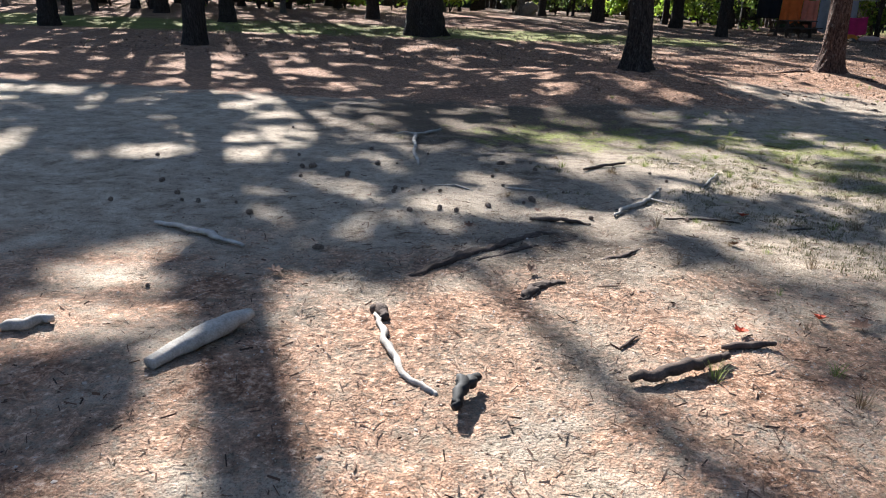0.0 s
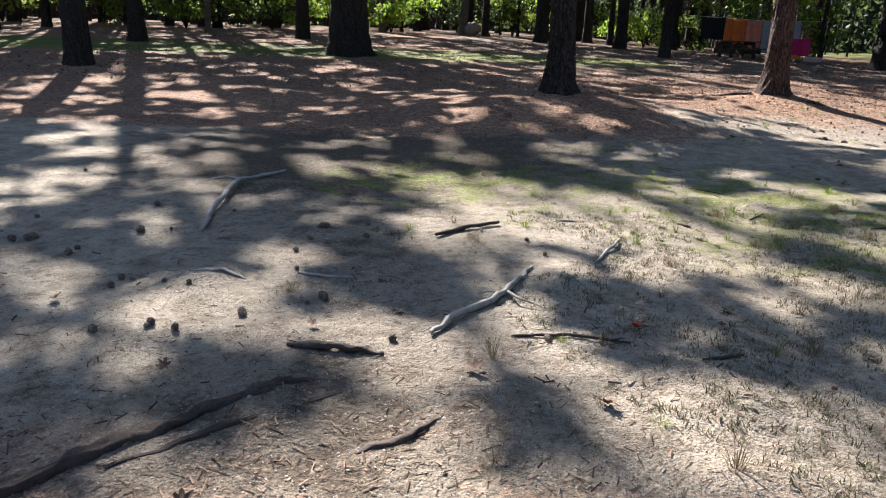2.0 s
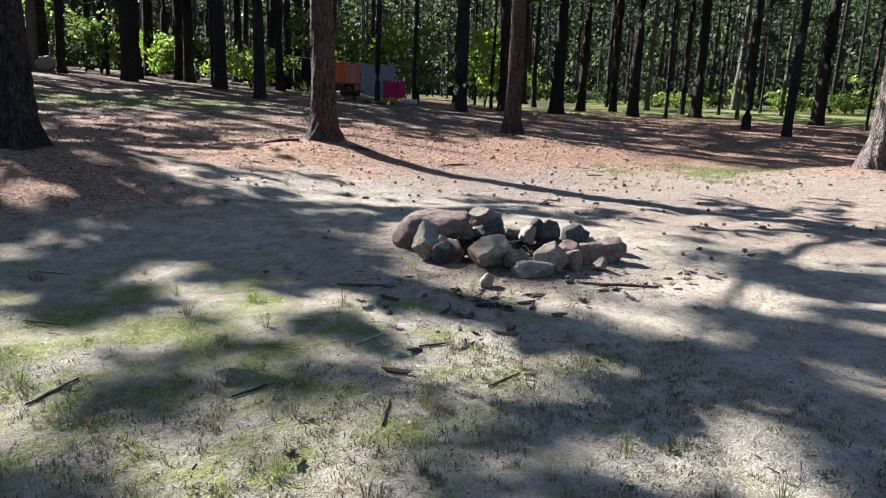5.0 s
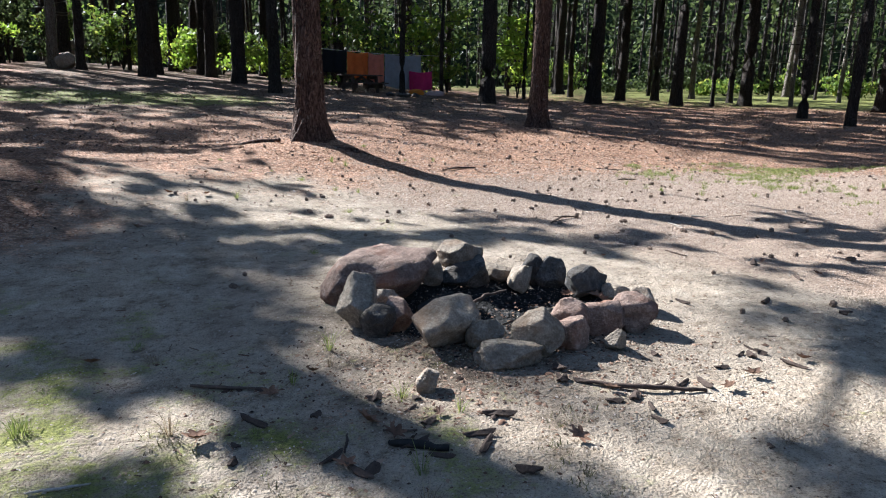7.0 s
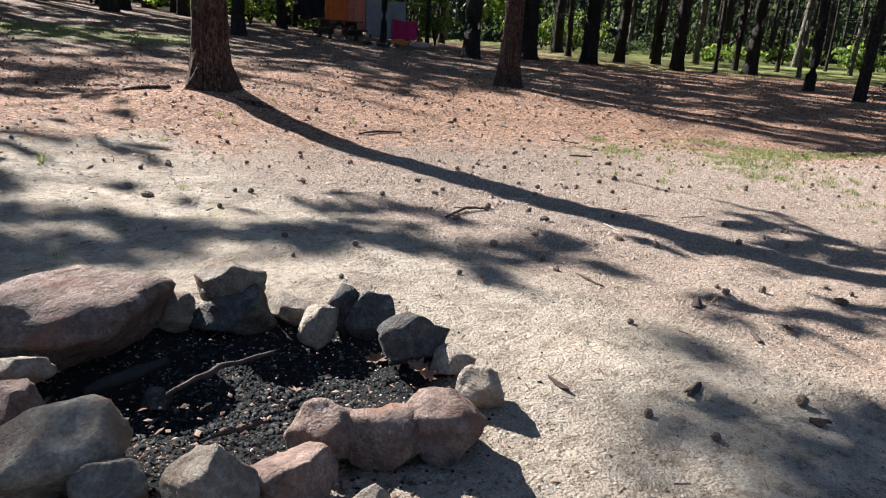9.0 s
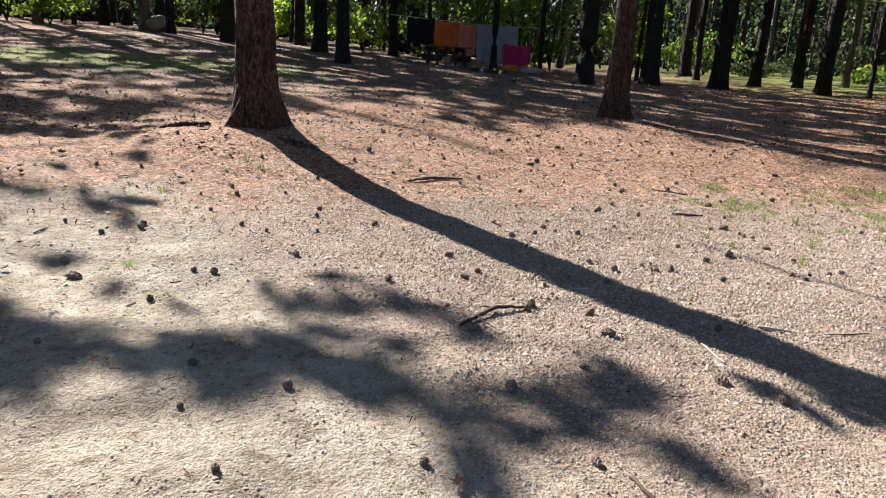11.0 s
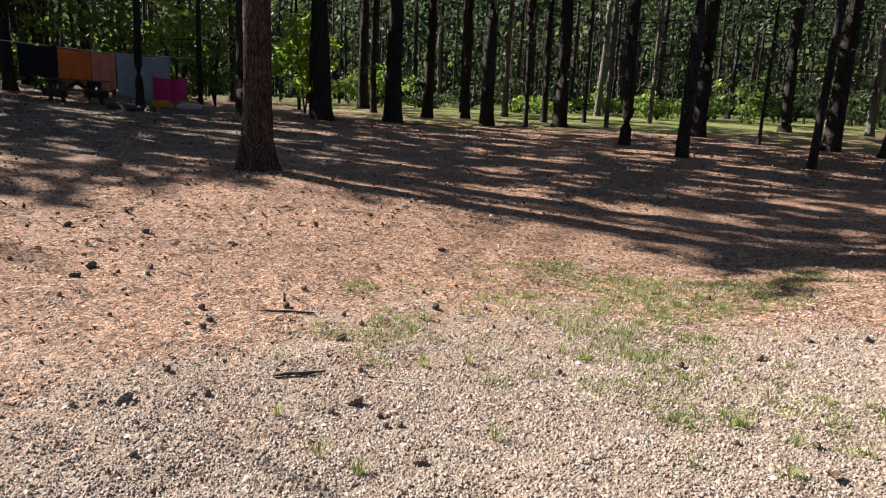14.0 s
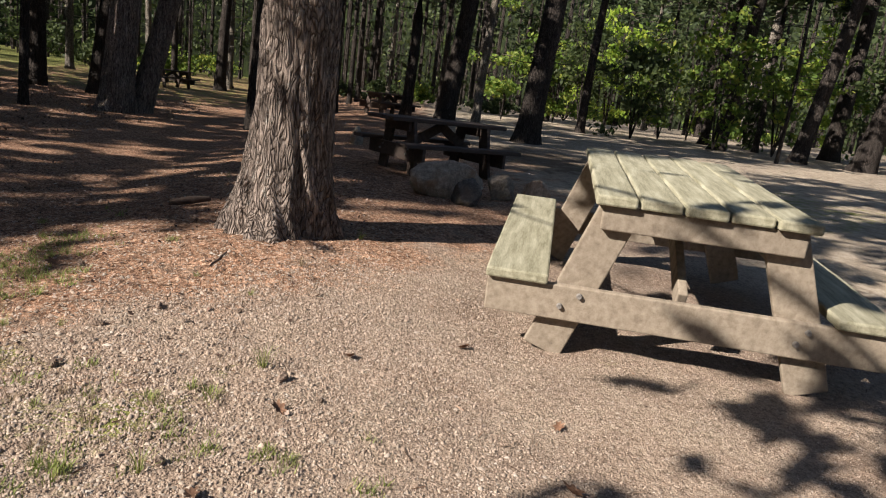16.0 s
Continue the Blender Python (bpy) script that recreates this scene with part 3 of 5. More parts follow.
# more of the grove behind, each a tree of its own
rnd = random.Random(7)
placed = [(g[0], g[1]) for g in GROVE] + [(27.2, 19.5), (13.5, 39)]
tries = 0
while len(placed) < 165 and tries < 6000:
    tries += 1
    a, d = radians(rnd.uniform(-70, 118)), rnd.uniform(30, 75)
    x, y = 8 + d * math.sin(a), 12 + d * math.cos(a)
    if (x < 12 and y < 44 and x > -8) or (x - 13) ** 2 + (y - 39) ** 2 < 25 or min((x - p) ** 2 + (y - q) ** 2 for p, q in placed) < 5.5 or (a > radians(95) and d < 45):
        continue
    placed.append((x, y))
    pale = rnd.random() < 0.22
    tree(x, y, rnd.uniform(0.09, 0.26), rnd.uniform(14, 19), (rnd.uniform(-0.02, 0.02), rnd.uniform(-0.02, 0.02)), BARK_PALE if pale else BARK_SHADE_TONE,
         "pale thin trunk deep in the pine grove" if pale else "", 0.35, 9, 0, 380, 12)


# tall pines added at the back of the clearing, so that their unseen crowns shade it
r4 = random.Random(3)
tall = []
while len(tall) < 46:
    x, y = r4.uniform(-34, 12), r4.uniform(41, 66)
    if tall and min((x - p) ** 2 + (y - q) ** 2 for p, q in tall) < 10 or (x - 13) ** 2 + (y - 39) ** 2 < 30 or 5.5 < x + 0.52 * (y - 15.5) < 15.5 and y < 58:
        continue
    tall.append((x, y))
    tree(x, y, r4.uniform(0.16, 0.34), r4.uniform(25, 31), (r4.uniform(-0.015, 0.015), 0), BARK_SHADE_TONE, "added tall pine behind the clearing, to shade it", 0.4, 10, 0, 3200, 6, 9.5, 0, 5.6, 0.46, -0.03)
# pines added at the side, their crowns out of view, to cast dapples
for x, y in ((-9, 20.5), (-12, 29), (-16, 24), (-7.5, 35), (-19, 36), (-17, 33)):
    tree(x, y, 0.3, 24, (0, 0), BARK_SHADE_TONE, "added tall pine beside the clearing, to shade it", 0.4, 10, 0, 3000, 4, 6.5, 0, 6.0, 0.4, 0.0)


def far_woods():
    """The mass of trunks and leaves that closes the view, past what can be counted."""
    rs = np.random.RandomState(11)
    pieces = []
    r2 = random.Random(5)
    for _ in range(1300):
        a, d = radians(r2.uniform(-180, 180)), r2.uniform(56, 110)
        x, y = 8 + d * math.sin(a), 12 + d * math.cos(a)
        z = gz(x, y) - 0.2
        r, h = r2.uniform(0.07, 0.22), r2.uniform(12, 18)
        pieces.append(tube([(x, y, z), (x + r2.uniform(-0.4, 0.4), y, z + h)], [r, r * 0.5], 6))
    tagged(new("far_trunks", mesh_of("far_trunks", *joined(pieces), BARK_SHADE_TONE)), "many distant shade-toned trunks closing the woods", "woods", kind="stuff")
    a = np.radians(rs.uniform(-180, 180, 9000))
    d = rs.uniform(66, 112, 9000)
    x, y = 8 + d * np.sin(a), 12 + d * np.cos(a)
    z = ground_z(x, y) + 0.3 + 18 * rs.rand(9000) ** 0.8
    c = np.repeat(np.stack([x, y, z], 1), 16, 0) + rs.normal(size=(9000 * 16, 3)) * np.array([0.95, 0.95, 0.7])
    tagged(new("far_foliage", quads_mesh("far_foliage", leaf_quads(c, rs, 0.34), LEAVES_SHADE_TONE)), "dense foliage of distant woods in shade-toned green", "foliage", kind="stuff")

    # added ring wall that hides the sky between trunks, forest gloom in its colour
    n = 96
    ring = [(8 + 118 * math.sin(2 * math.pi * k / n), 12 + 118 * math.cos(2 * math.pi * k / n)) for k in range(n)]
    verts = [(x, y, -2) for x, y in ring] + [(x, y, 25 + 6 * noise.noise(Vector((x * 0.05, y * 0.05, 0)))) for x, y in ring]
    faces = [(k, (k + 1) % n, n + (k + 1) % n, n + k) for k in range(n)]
    tagged(new("backdrop", mesh_of("backdrop", verts, faces, DISTANCE)), "added backdrop wall coloured with the gloom of far woods", "backdrop", kind="structure")


# near-black green: the shade deep in the woods, given as colour
DISTANCE = plain("far_wood_gloom", [(0.35, (0.006, 0.008, 0.005)), (0.5, (0.02, 0.028, 0.012)), (0.65, (0.06, 0.08, 0.028))], 0.5, 1.0, 0.0, 0.01, 2.2, (1, 1, 0.6), 0)
far_woods()


def bush(x, y, width, height, count, material, label, size=0.1, name="bush"):
    """A leafy shrub: several thin stems and many single leaves, thick in some places and open in others."""
    TREE_COUNT[0] += 1
    rs, r2 = np.random.RandomState(TREE_COUNT[0]), random.Random(TREE_COUNT[0])
    top = new(name)
    top.location = (x, y, gz(x, y) - 0.03)
    stems, tips = [], []
    for _ in range(6):
        a = r2.uniform(0, 6.28)
        e = Vector((math.cos(a) * width * r2.uniform(0.1, 0.45), math.sin(a) * width * r2.uniform(0.1, 0.45), height * r2.uniform(0.6, 0.95)))
        stems.append(tube([(0, 0, 0), e * 0.5 + Vector((0, 0, height * 0.1)), e], [0.035, 0.022, 0.006], 5))
        tips.append(e)
    tagged(part("branchwork", mesh_of("branchwork", *joined(stems), BARK_SHADE_TONE), top), kind="stuff")
    clumps = np.array([np.array(r2.choice(tips)) * r2.uniform(0.35, 1.0) + np.array([r2.gauss(0, width * 0.2), r2.gauss(0, width * 0.2), r2.gauss(0, height * 0.1)]) for _ in range(max(8, count // 45))])
    clumps[:, 2] = np.maximum(clumps[:, 2], 0.15)
    c = clumps[rs.randint(0, len(clumps), count)] + rs.normal(size=(count, 3)) * np.array([0.28, 0.28, 0.16])
    c[:, 2] = np.maximum(c[:, 2], 0.05)
    tagged(part("foliage", quads_mesh("foliage", leaf_quads(c, rs, size), material), top), kind="stuff")
    return tagged(top, label, "bush" if name == "bush" else "tree", "undergrowth")


# leafy edge of the clearing, from saplings in sun-toned green to shrubs in shade-toned green
r3 = random.Random(21)
for k in range(34):
    a = radians(-46 + k * 2.0 + r3.uniform(-1, 1))
    d = r3.uniform(37, 46)
    x, y = 5 + d * math.sin(a), 8 + d * math.cos(a)
    if abs(x - 13.3) < 4 and abs(y - 39) < 4:
        continue
    bright = r3.random()
    bush(x, y, r3.uniform(2.5, 4.2), r3.uniform(2.0, 5.5), 900, LEAVES if bright < 0.55 else (LEAVES_SUN_TONE if bright < 0.75 else LEAVES_SHADE_TONE),
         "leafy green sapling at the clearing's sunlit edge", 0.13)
for k in range(30):
    a = radians(28 + k * 3.0 + r3.uniform(-1, 1))
    d = r3.uniform(48, 60)
    x, y = 8 + d * math.sin(a), 12 + d * math.cos(a)
    bush(x, y, r3.uniform(2.5, 4.5), r3.uniform(0.9, 3.2), 800, LEAVES if r3.random() < 0.4 else LEAVES_SHADE_TONE, "green undergrowth among distant trunks", 0.15)

# ---------------------------------------------------------------- fire pit
def stone_material(name, dark, mid, light, stain, soot=0.3):
    """Weathered field stone: speckled grain, rusty or mossy stains, soot in hollows of its own."""
    m, t, b = nodes_of(name)
    vec = coords(t, "Object")
    info = t.nodes.new("ShaderNodeObjectInfo")
    shift = t.nodes.new("ShaderNodeVectorMath")
    shift.operation = "ADD"
    t.links.new(vec, shift.inputs[0])
    t.links.new(maths(t, "MULTIPLY", info.outputs["Random"], 37.0), shift.inputs[1])
    vec = shift.outputs[0]
    coarse, mid_n, grain = noise_of(t, vec, 4.5, 6, 0.65), noise_of(t, vec, 17, 6, 0.7), noise_of(t, vec, 85, 4, 0.7)
    both = maths(t, "ADD", maths(t, "MULTIPLY", mid_n, 0.6), maths(t, "MULTIPLY", grain, 0.4))
    col = ramp(t, both, [(0.34, dark), (0.5, mid), (0.64, light)])
    col = mixed(t, ramp(t, coarse, [(0.5, (0, 0, 0)), (0.66, (0.75, 0.75, 0.75))]), col, stain)
    col = mixed(t, ramp(t, noise_of(t, vec, 6.5, 6, 0.7, 0.4), [(0.56, (0, 0, 0)), (0.7, (soot, soot, soot))]), col, (0.035, 0.032, 0.03))
    hsv = t.nodes.new("ShaderNodeHueSaturation")
    t.links.new(col, hsv.inputs["Color"])
    t.links.new(maths(t, "ADD", maths(t, "MULTIPLY", info.outputs["Random"], 0.5), 0.75), hsv.inputs["Value"])
    t.links.new(hsv.outputs[0], b.inputs["Base Color"])
    b.inputs["Roughness"].default_value = 0.88
    b.inputs["Specular IOR Level"].default_value = 0.25
    layers = noise_of(t, coords(t, "Object", (1, 1, 5)), 9, 5, 0.65, 0.5)
    bump(t, b, maths(t, "ADD", maths(t, "ADD", both, maths(t, "MULTIPLY", layers, 0.5)), maths(t, "MULTIPLY", coarse, 0.6)), 1.0, 0.035)
    return m


STONE = stone_material("granite_stone", (0.11, 0.09, 0.068), (0.27, 0.222, 0.172), (0.47, 0.4, 0.32), (0.23, 0.145, 0.085))
STONE_RED = stone_material("reddish_stone", (0.085, 0.055, 0.042), (0.235, 0.16, 0.125), (0.42, 0.315, 0.26), (0.26, 0.12, 0.075))
STONE_DARK = stone_material("sooty_stone", (0.02, 0.019, 0.019), (0.07, 0.066, 0.062), (0.17, 0.16, 0.15), (0.09, 0.068, 0.05), 0.75)


def stone_mesh(size, seed, material, cuts=13, detail=2):
    """A boulder: a ball cut by random planes, edges worn round, pitted."""
    r2 = random.Random(seed)
    bm = bmesh.new()
    bmesh.ops.create_icosphere(bm, subdivisions=4 if detail > 1 else 3, radius=1)
    planes = []
    for _ in range(cuts):
        n = Vector((r2.gauss(0, 1), r2.gauss(0, 1), r2.gauss(0, 0.8))).normalized()
        planes.append((n, r2.uniform(0.56, 0.82)))
    o = Vector((r2.uniform(0, 50), r2.uniform(0, 50), 3))
    for v in bm.verts:
        p = v.co.copy()
        for n, d in planes:
            over = p.dot(n) - d
            if over > 0:
                p -= n * over * 0.97
        p *= 1 + 0.12 * noise.noise(p * 1.7 + o) + 0.05 * noise.noise(p * 5 + o) + 0.025 * noise.noise(p * 13 + o)
        v.co = Vector((p.x * size[0], p.y * size[1], p.z * size[2]))
    return bm_mesh(bm, "stone", material, True)


def stone(x, y, size, turn, seed, material, label, lift=0.55, tilt=(0, 0), name="stone", group="ring of fire pit stones", z=None, cuts=13):
    ob = new(name, stone_mesh(size, seed, material, cuts))
    ob.matrix_world = pose(x, y, (gz(x, y) if z is None else z) + size[2] * lift, tilt[0], tilt[1], turn)
    return tagged(ob, label, "stone", group)


# half sizes in metres: length, depth, height
stone(6.1, 11.38, (0.4, 0.27, 0.2), 25, 57, STONE_RED, "large grey boulder with a reddish top at the fire pit", 0.5, (-6, -5), cuts=7)
stone(5.84, 10.88, (0.135, 0.125, 0.19), 40, 4, STONE, "upright mossy grey stone at the fire pit's end", 0.6)
stone(5.98, 11.06, (0.13, 0.1, 0.085), 15, 31, STONE, "flat grey slab leaning on the boulder", 0.9, (-14, 0))
stone(5.92, 10.75, (0.105, 0.1, 0.13), 10, 22, STONE_DARK, "small dark stone beside the boulder", 0.6)
stone(6.04, 10.82, (0.125, 0.11, 0.105), 70, 23, STONE_RED, "small reddish stone leaning on the ring", 0.68)
stone(6.17, 10.5, (0.215, 0.155, 0.15), 22, 21, STONE, "big rounded stone stained with rust", 0.6)
stone(6.35, 10.39, (0.11, 0.095, 0.105), 50, 20, STONE, "mauve-grey stone of the ring", 0.6)
stone(6.36, 10.18, (0.215, 0.105, 0.068), -12, 24, STONE, "flat slab of stone lying before the ring", 0.55)
stone(6.58, 10.27, (0.135, 0.115, 0.14), -20, 19, STONE, "pale grey faceted stone of the ring", 0.6)
stone(6.77, 10.31, (0.14, 0.12, 0.105), 30, 18, STONE_RED, "rounded pinkish-grey stone of the ring", 0.6)
stone(6.89, 10.52, (0.12, 0.1, 0.11), 10, 17, STONE_RED, "reddish upright stone of the ring", 0.6, (0, 10))
stone(7.07, 10.46, (0.14, 0.12, 0.115), -10, 16, STONE_RED, "pinkish layered stone of the ring", 0.6)
stone(7.27, 10.47, (0.17, 0.14, 0.13), 12, 15, STONE_RED, "brown blocky stone with layered face", 0.6)
stone(7.48, 10.7, (0.105, 0.1, 0.1), 40, 14, STONE, "grey stone with a pale rim", 0.6)
stone(7.47, 10.96, (0.115, 0.1, 0.06), 0, 13, STONE, "flat grey stone half sunk beside the ring", 0.45)
stone(7.33, 11.09, (0.195, 0.13, 0.11), 15, 12, STONE_DARK, "dark angular stone tilted on the ring", 0.66, (8, -8))
stone(7.24, 11.38, (0.135, 0.105, 0.12), 10, 11, STONE_DARK, "pointed dark grey stone in the ring", 0.58)
stone(7.13, 11.44, (0.1, 0.09, 0.115), 60, 10, STONE_DARK, "dark stone wedged at the back of the ring", 0.6)
stone(7.02, 11.36, (0.105, 0.09, 0.118), 20, 9, STONE, "upright grey stone at the back of the ring", 0.55, (0, 12))
stone(6.94, 11.56, (0.14, 0.1, 0.075), -30, 8, STONE, "low pale slab behind the ring", 0.5)
stone(6.7, 11.5, (0.2, 0.17, 0.13), 10, 6, STONE_DARK, "sooty block under a mossy stone", 0.45)
stone(6.67, 11.58, (0.17, 0.14, 0.105), 20, 49, STONE, "tan mossy rounded stone resting on the ring", 0.62, z=0.1)
stone(6.47, 11.53, (0.1, 0.09, 0.085), 40, 7, STONE, "small grey stone beside the boulder", 0.6)
stone(6.42, 11.02, (0.06, 0.05, 0.05), 10, 33, STONE_DARK, "small sooty cobble among the ashes", 0.4, z=-0.06)
stone(6.96, 10.2, (0.072, 0.062, 0.066), 0, 25, STONE, "fist-sized grey stone before the ring", 0.6)
stone(5.945, 10.04, (0.062, 0.055, 0.075), 20, 26, STONE, "small pale stone standing on the sand", 0.6)

# ---------------------------------------------------------------- picnic tables
WOOD = plain("weathered_green_wood", [(0.3, (0.1, 0.092, 0.052)), (0.48, (0.25, 0.233, 0.16)), (0.68, (0.4, 0.378, 0.28))], 3, 0.85, 0.35, 0.006, 26, (1.0, 9, 9), 0.1)
WOOD_SIDE = plain("weathered_tan_wood", [(0.3, (0.13, 0.1, 0.075)), (0.48, (0.23, 0.187, 0.14)), (0.68, (0.32, 0.27, 0.21))], 3, 0.85, 0.35, 0.006, 30, (1.0, 8, 8), 0.1)
WOOD_DARK = plain("dark_stained_wood", [(0.3, (0.035, 0.025, 0.02)), (0.55, (0.075, 0.055, 0.045)), (0.75, (0.13, 0.1, 0.085))], 3, 0.8, 0.3, 0.005, 30, (1.0, 8, 8), 0.1)
STEEL = plain("galvanised_bolt", [(0.3, (0.1, 0.09, 0.08)), (0.7, (0.27, 0.25, 0.23))], 20, 0.55, 0.1, 0.002, 60, vary=0)


def picnic_table(length, top_wood, side_wood, label, wide=1.12, height=0.86, seat=0.5, reach=0.93, inset=0.34, sw=0.3):
    """A plank picnic table with two trestles; its length runs along +x, from its end at x = 0, feet at z = 0."""
    top = new("picnic_table")
    th, pw = 0.055, wide / 5 - 0.012
    for k in range(5):
        y = (k - 2) * wide / 5
        me = board("top_plank", (length, pw, th), top_wood, 0.012, 6, 0.004, k)
        part("top_plank", me, top).location = (length / 2 + (0.01 if k % 2 else -0.008), y, height - th / 2)
    for s in (-1, 1):
        me = board("bench_plank", (length, sw, 0.055), top_wood, 0.012, 6, 0.004, 9 + s)
        part("bench_plank", me, top, "mossy bench plank").location = (length / 2, s * (reach - sw / 2), seat - 0.0275)
    for x, inner in ((inset, 1), (length - inset, -1)):
        beam = board("cross_beam", (0.05, 2 * reach - 0.02, 0.195), side_wood, 0.008)
        part("cross_beam", beam, top).location = (x - inner * 0.052, 0, seat - 0.055 - 0.0985)
        cleat = board("top_cleat", (0.05, wide - 0.1, 0.13), side_wood, 0.008)
        part("top_cleat", cleat, top).location = (x - inner * 0.052, 0, height - th - 0.066)
        for s in (-1, 1):
            a, b = Vector((x, s * (reach - 0.35), 0.0)), Vector((x, s * wide * 0.36, height - th - 0.002))
            ln = (b - a).length
            leg = board("leg", (0.05, 0.215, ln), side_wood, 0.008)
            lo = part("leg", leg, top)
            lo.matrix_basis = Matrix.Translation((a + b) / 2) @ Matrix.Rotation(math.atan2(-(b - a).y, (b - a).z), 4, "X")
            for z in (seat - 0.1, seat - 0.17):
                bm = bmesh.new()
                bmesh.ops.create_cone(bm, cap_ends=True, segments=12, radius1=0.017, radius2=0.012, depth=0.02, matrix=Matrix.Rotation(radians(-90 * inner), 4, "Y"))
                f = (z / (height - th))
                bo = part("bolt", bm_mesh(bm, "bolt", STEEL), lo, "rusty steel bolt head")
                bo.matrix_parent_inverse = lo.matrix_basis.inverted()
                bo.location = (x - inner * 0.086, a.y + (b.y - a.y) * f + (0.04 if z < seat - 0.12 else -0.03), z)
    for s in (-1, 1):
        x = inset + 0.03 if s < 0 else length - inset - 0.03
        a, b = Vector((x - s * 0.05, 0, seat - 0.1)), Vector((length / 2 - s * -0.06 * s, 0, height - th - 0.04))
        br = board("brace", (0.13, 0.05, (b - a).length), side_wood, 0.006)
        bo = part("brace", br, top)
        bo.matrix_basis = Matrix.Translation((a + b) / 2) @ Matrix.Rotation(math.atan2((b - a).x, (b - a).z), 4, "Y")
    return tagged(top, label, "picnic table", "picnic tables of the camp ground")


table = picnic_table(2.21, WOOD, WOOD_SIDE, "weathered plank picnic table, green with moss, in the sun", 1.1, 0.915, 0.455, 1.05, 0.11, 0.33)
table.matrix_world = pose(13.118, 11.3, gz(13.12, 11.3), 0, -3.4, -14)
dark = picnic_table(1.9, WOOD_DARK, WOOD_DARK, "dark stained picnic table standing in shade", 0.8, 0.78, 0.46, 0.8)
dark.matrix_world = pose(19.4, 13.05, gz(20, 12.3) - 0.02, 0, 0, -62)
far_table = copy_thing(dark, pose(11.3, 37.6, gz(12, 37), 0, 0, 20))
far_table_b = copy_thing(dark, pose(35, 13.8, gz(35.5, 13), 0, 0, -50))
far_table_c = copy_thing(dark, pose(42.0, 23.6, gz(42.5, 23), 0, 0, -40))

stone(17.8, 12.12, (0.3, 0.5, 0.27), 0, 41, STONE, "pale boulder lying beside a dark picnic table", 0.5, group="boulders")
stone(17.45, 11.95, (0.2, 0.2, 0.2), 30, 42, STONE_DARK, "dark boulder in the shade of the trees", 0.5, group="boulders")
stone(18.0, 11.5, (0.21, 0.2, 0.2), 0, 43, STONE, "grey boulder with lichen", 0.5, group="boulders")
stone(22.7, 13.5, (0.18, 0.16, 0.22), 0, 44, STONE, "upright grey boulder among the tables", 0.5, group="boulders")

# ---------------------------------------------------------------- drying line with blankets


def cloth(width, drop, material, seed, folds=3.0):
    n, m = 26, 14
    verts = []
    for i in range(n):
        for j in range(m):
            u, v = i / (n - 1), j / (m - 1)
            y = 0.07 * math.sin(u * folds * 6.28 + seed) * (0.25 + v) + 0.04 * noise.noise(Vector((u * 4, v * 3, seed)))
            verts.append((u * width, y, -v * drop * (1 - 0.06 * math.sin(u * 3.1 + seed)) - 0.07 * math.sin(u * math.pi)))
    faces = [(i * m + j, (i + 1) * m + j, (i + 1) * m + j + 1, i * m + j + 1) for i in range(n - 1) for j in range(m - 1)]
    return mesh_of("blanket", verts, faces, material, True)


def fabric(name, c):
    return plain(name, [(0.3, tuple(v * 0.75 for v in c)), (0.7, tuple(min(1, v * 1.15) for v in c))], 4, 0.95, 0.3, 0.01, 60, vary=0)


LINE_A, LINE_B = Vector((10.6, 38.9, gz(10.6, 38.9))), Vector((16.5, 39.7, gz(16.5, 39.7)))
way_l = (LINE_B - LINE_A).normalized()
turn_l = math.degrees(math.atan2(way_l.y, way_l.x))
for nm, off, w, drop, top_z, col, lab in (
    ("blanket", 0.1, 1.15, 1.0, 1.75, (0.012, 0.012, 0.014), "black blanket hung over a camp line"),
    ("blanket", 1.27, 1.0, 1.15, 1.72, (0.62, 0.14, 0.03), "bright orange blanket hung over a camp line"),
    ("blanket", 2.3, 0.75, 1.2, 1.72, (0.6, 0.2, 0.13), "faded salmon blanket hung over a camp line"),
    ("tarp", 3.1, 1.85, 1.45, 1.75, (0.3, 0.31, 0.34), "grey tarpaulin hanging from a camp line"),
    ("blanket", 4.3, 1.2, 0.85, 1.05, (0.5, 0.03, 0.13), "crimson cloth draped low against a tarpaulin"),
):
    me = cloth(w, drop, fabric(nm + "_cloth", col), off, 2.2)
    sol = new(nm, me)
    p = LINE_A + way_l * off
    sol.matrix_world = pose(p.x, p.y - (0.12 if top_z < 1.5 else 0), gz(p.x, p.y) + top_z, 0, 0, turn_l)
    mod = sol.modifiers.new("thick", "SOLIDIFY")
    mod.thickness = 0.012
    tagged(sol, lab, "blanket", "washing on the camp line")
LINE_MAT = plain("line_rope", [(0.3, (0.4, 0.4, 0.38)), (0.7, (0.6, 0.6, 0.57))], 20, 0.9, 0.1, 0.002)
tagged(new("washing_line", mesh_of("washing_line", *tube([LINE_A + Vector((-0.6, 0, 1.78)), (LINE_A + LINE_B) / 2 + Vector((0, 0, 1.72)), LINE_B + Vector((0.3, 0, 1.84))], [0.012] * 3, 6), LINE_MAT)),
       "pale rope strung between two trunks", "rope")

# ---------------------------------------------------------------- far camp things
bush(21.7, 41.7, 3.0, 4.6, 1100, LEAVES_SUN_TONE, "bright yellow-green maple sapling among dark trunks", 0.16, "sapling")
stone(17.2, 11.25, (0.24, 0.18, 0.26), 20, 45, STONE, "upright grey boulder behind a picnic table", 0.5, group="boulders")
r6 = random.Random(9)
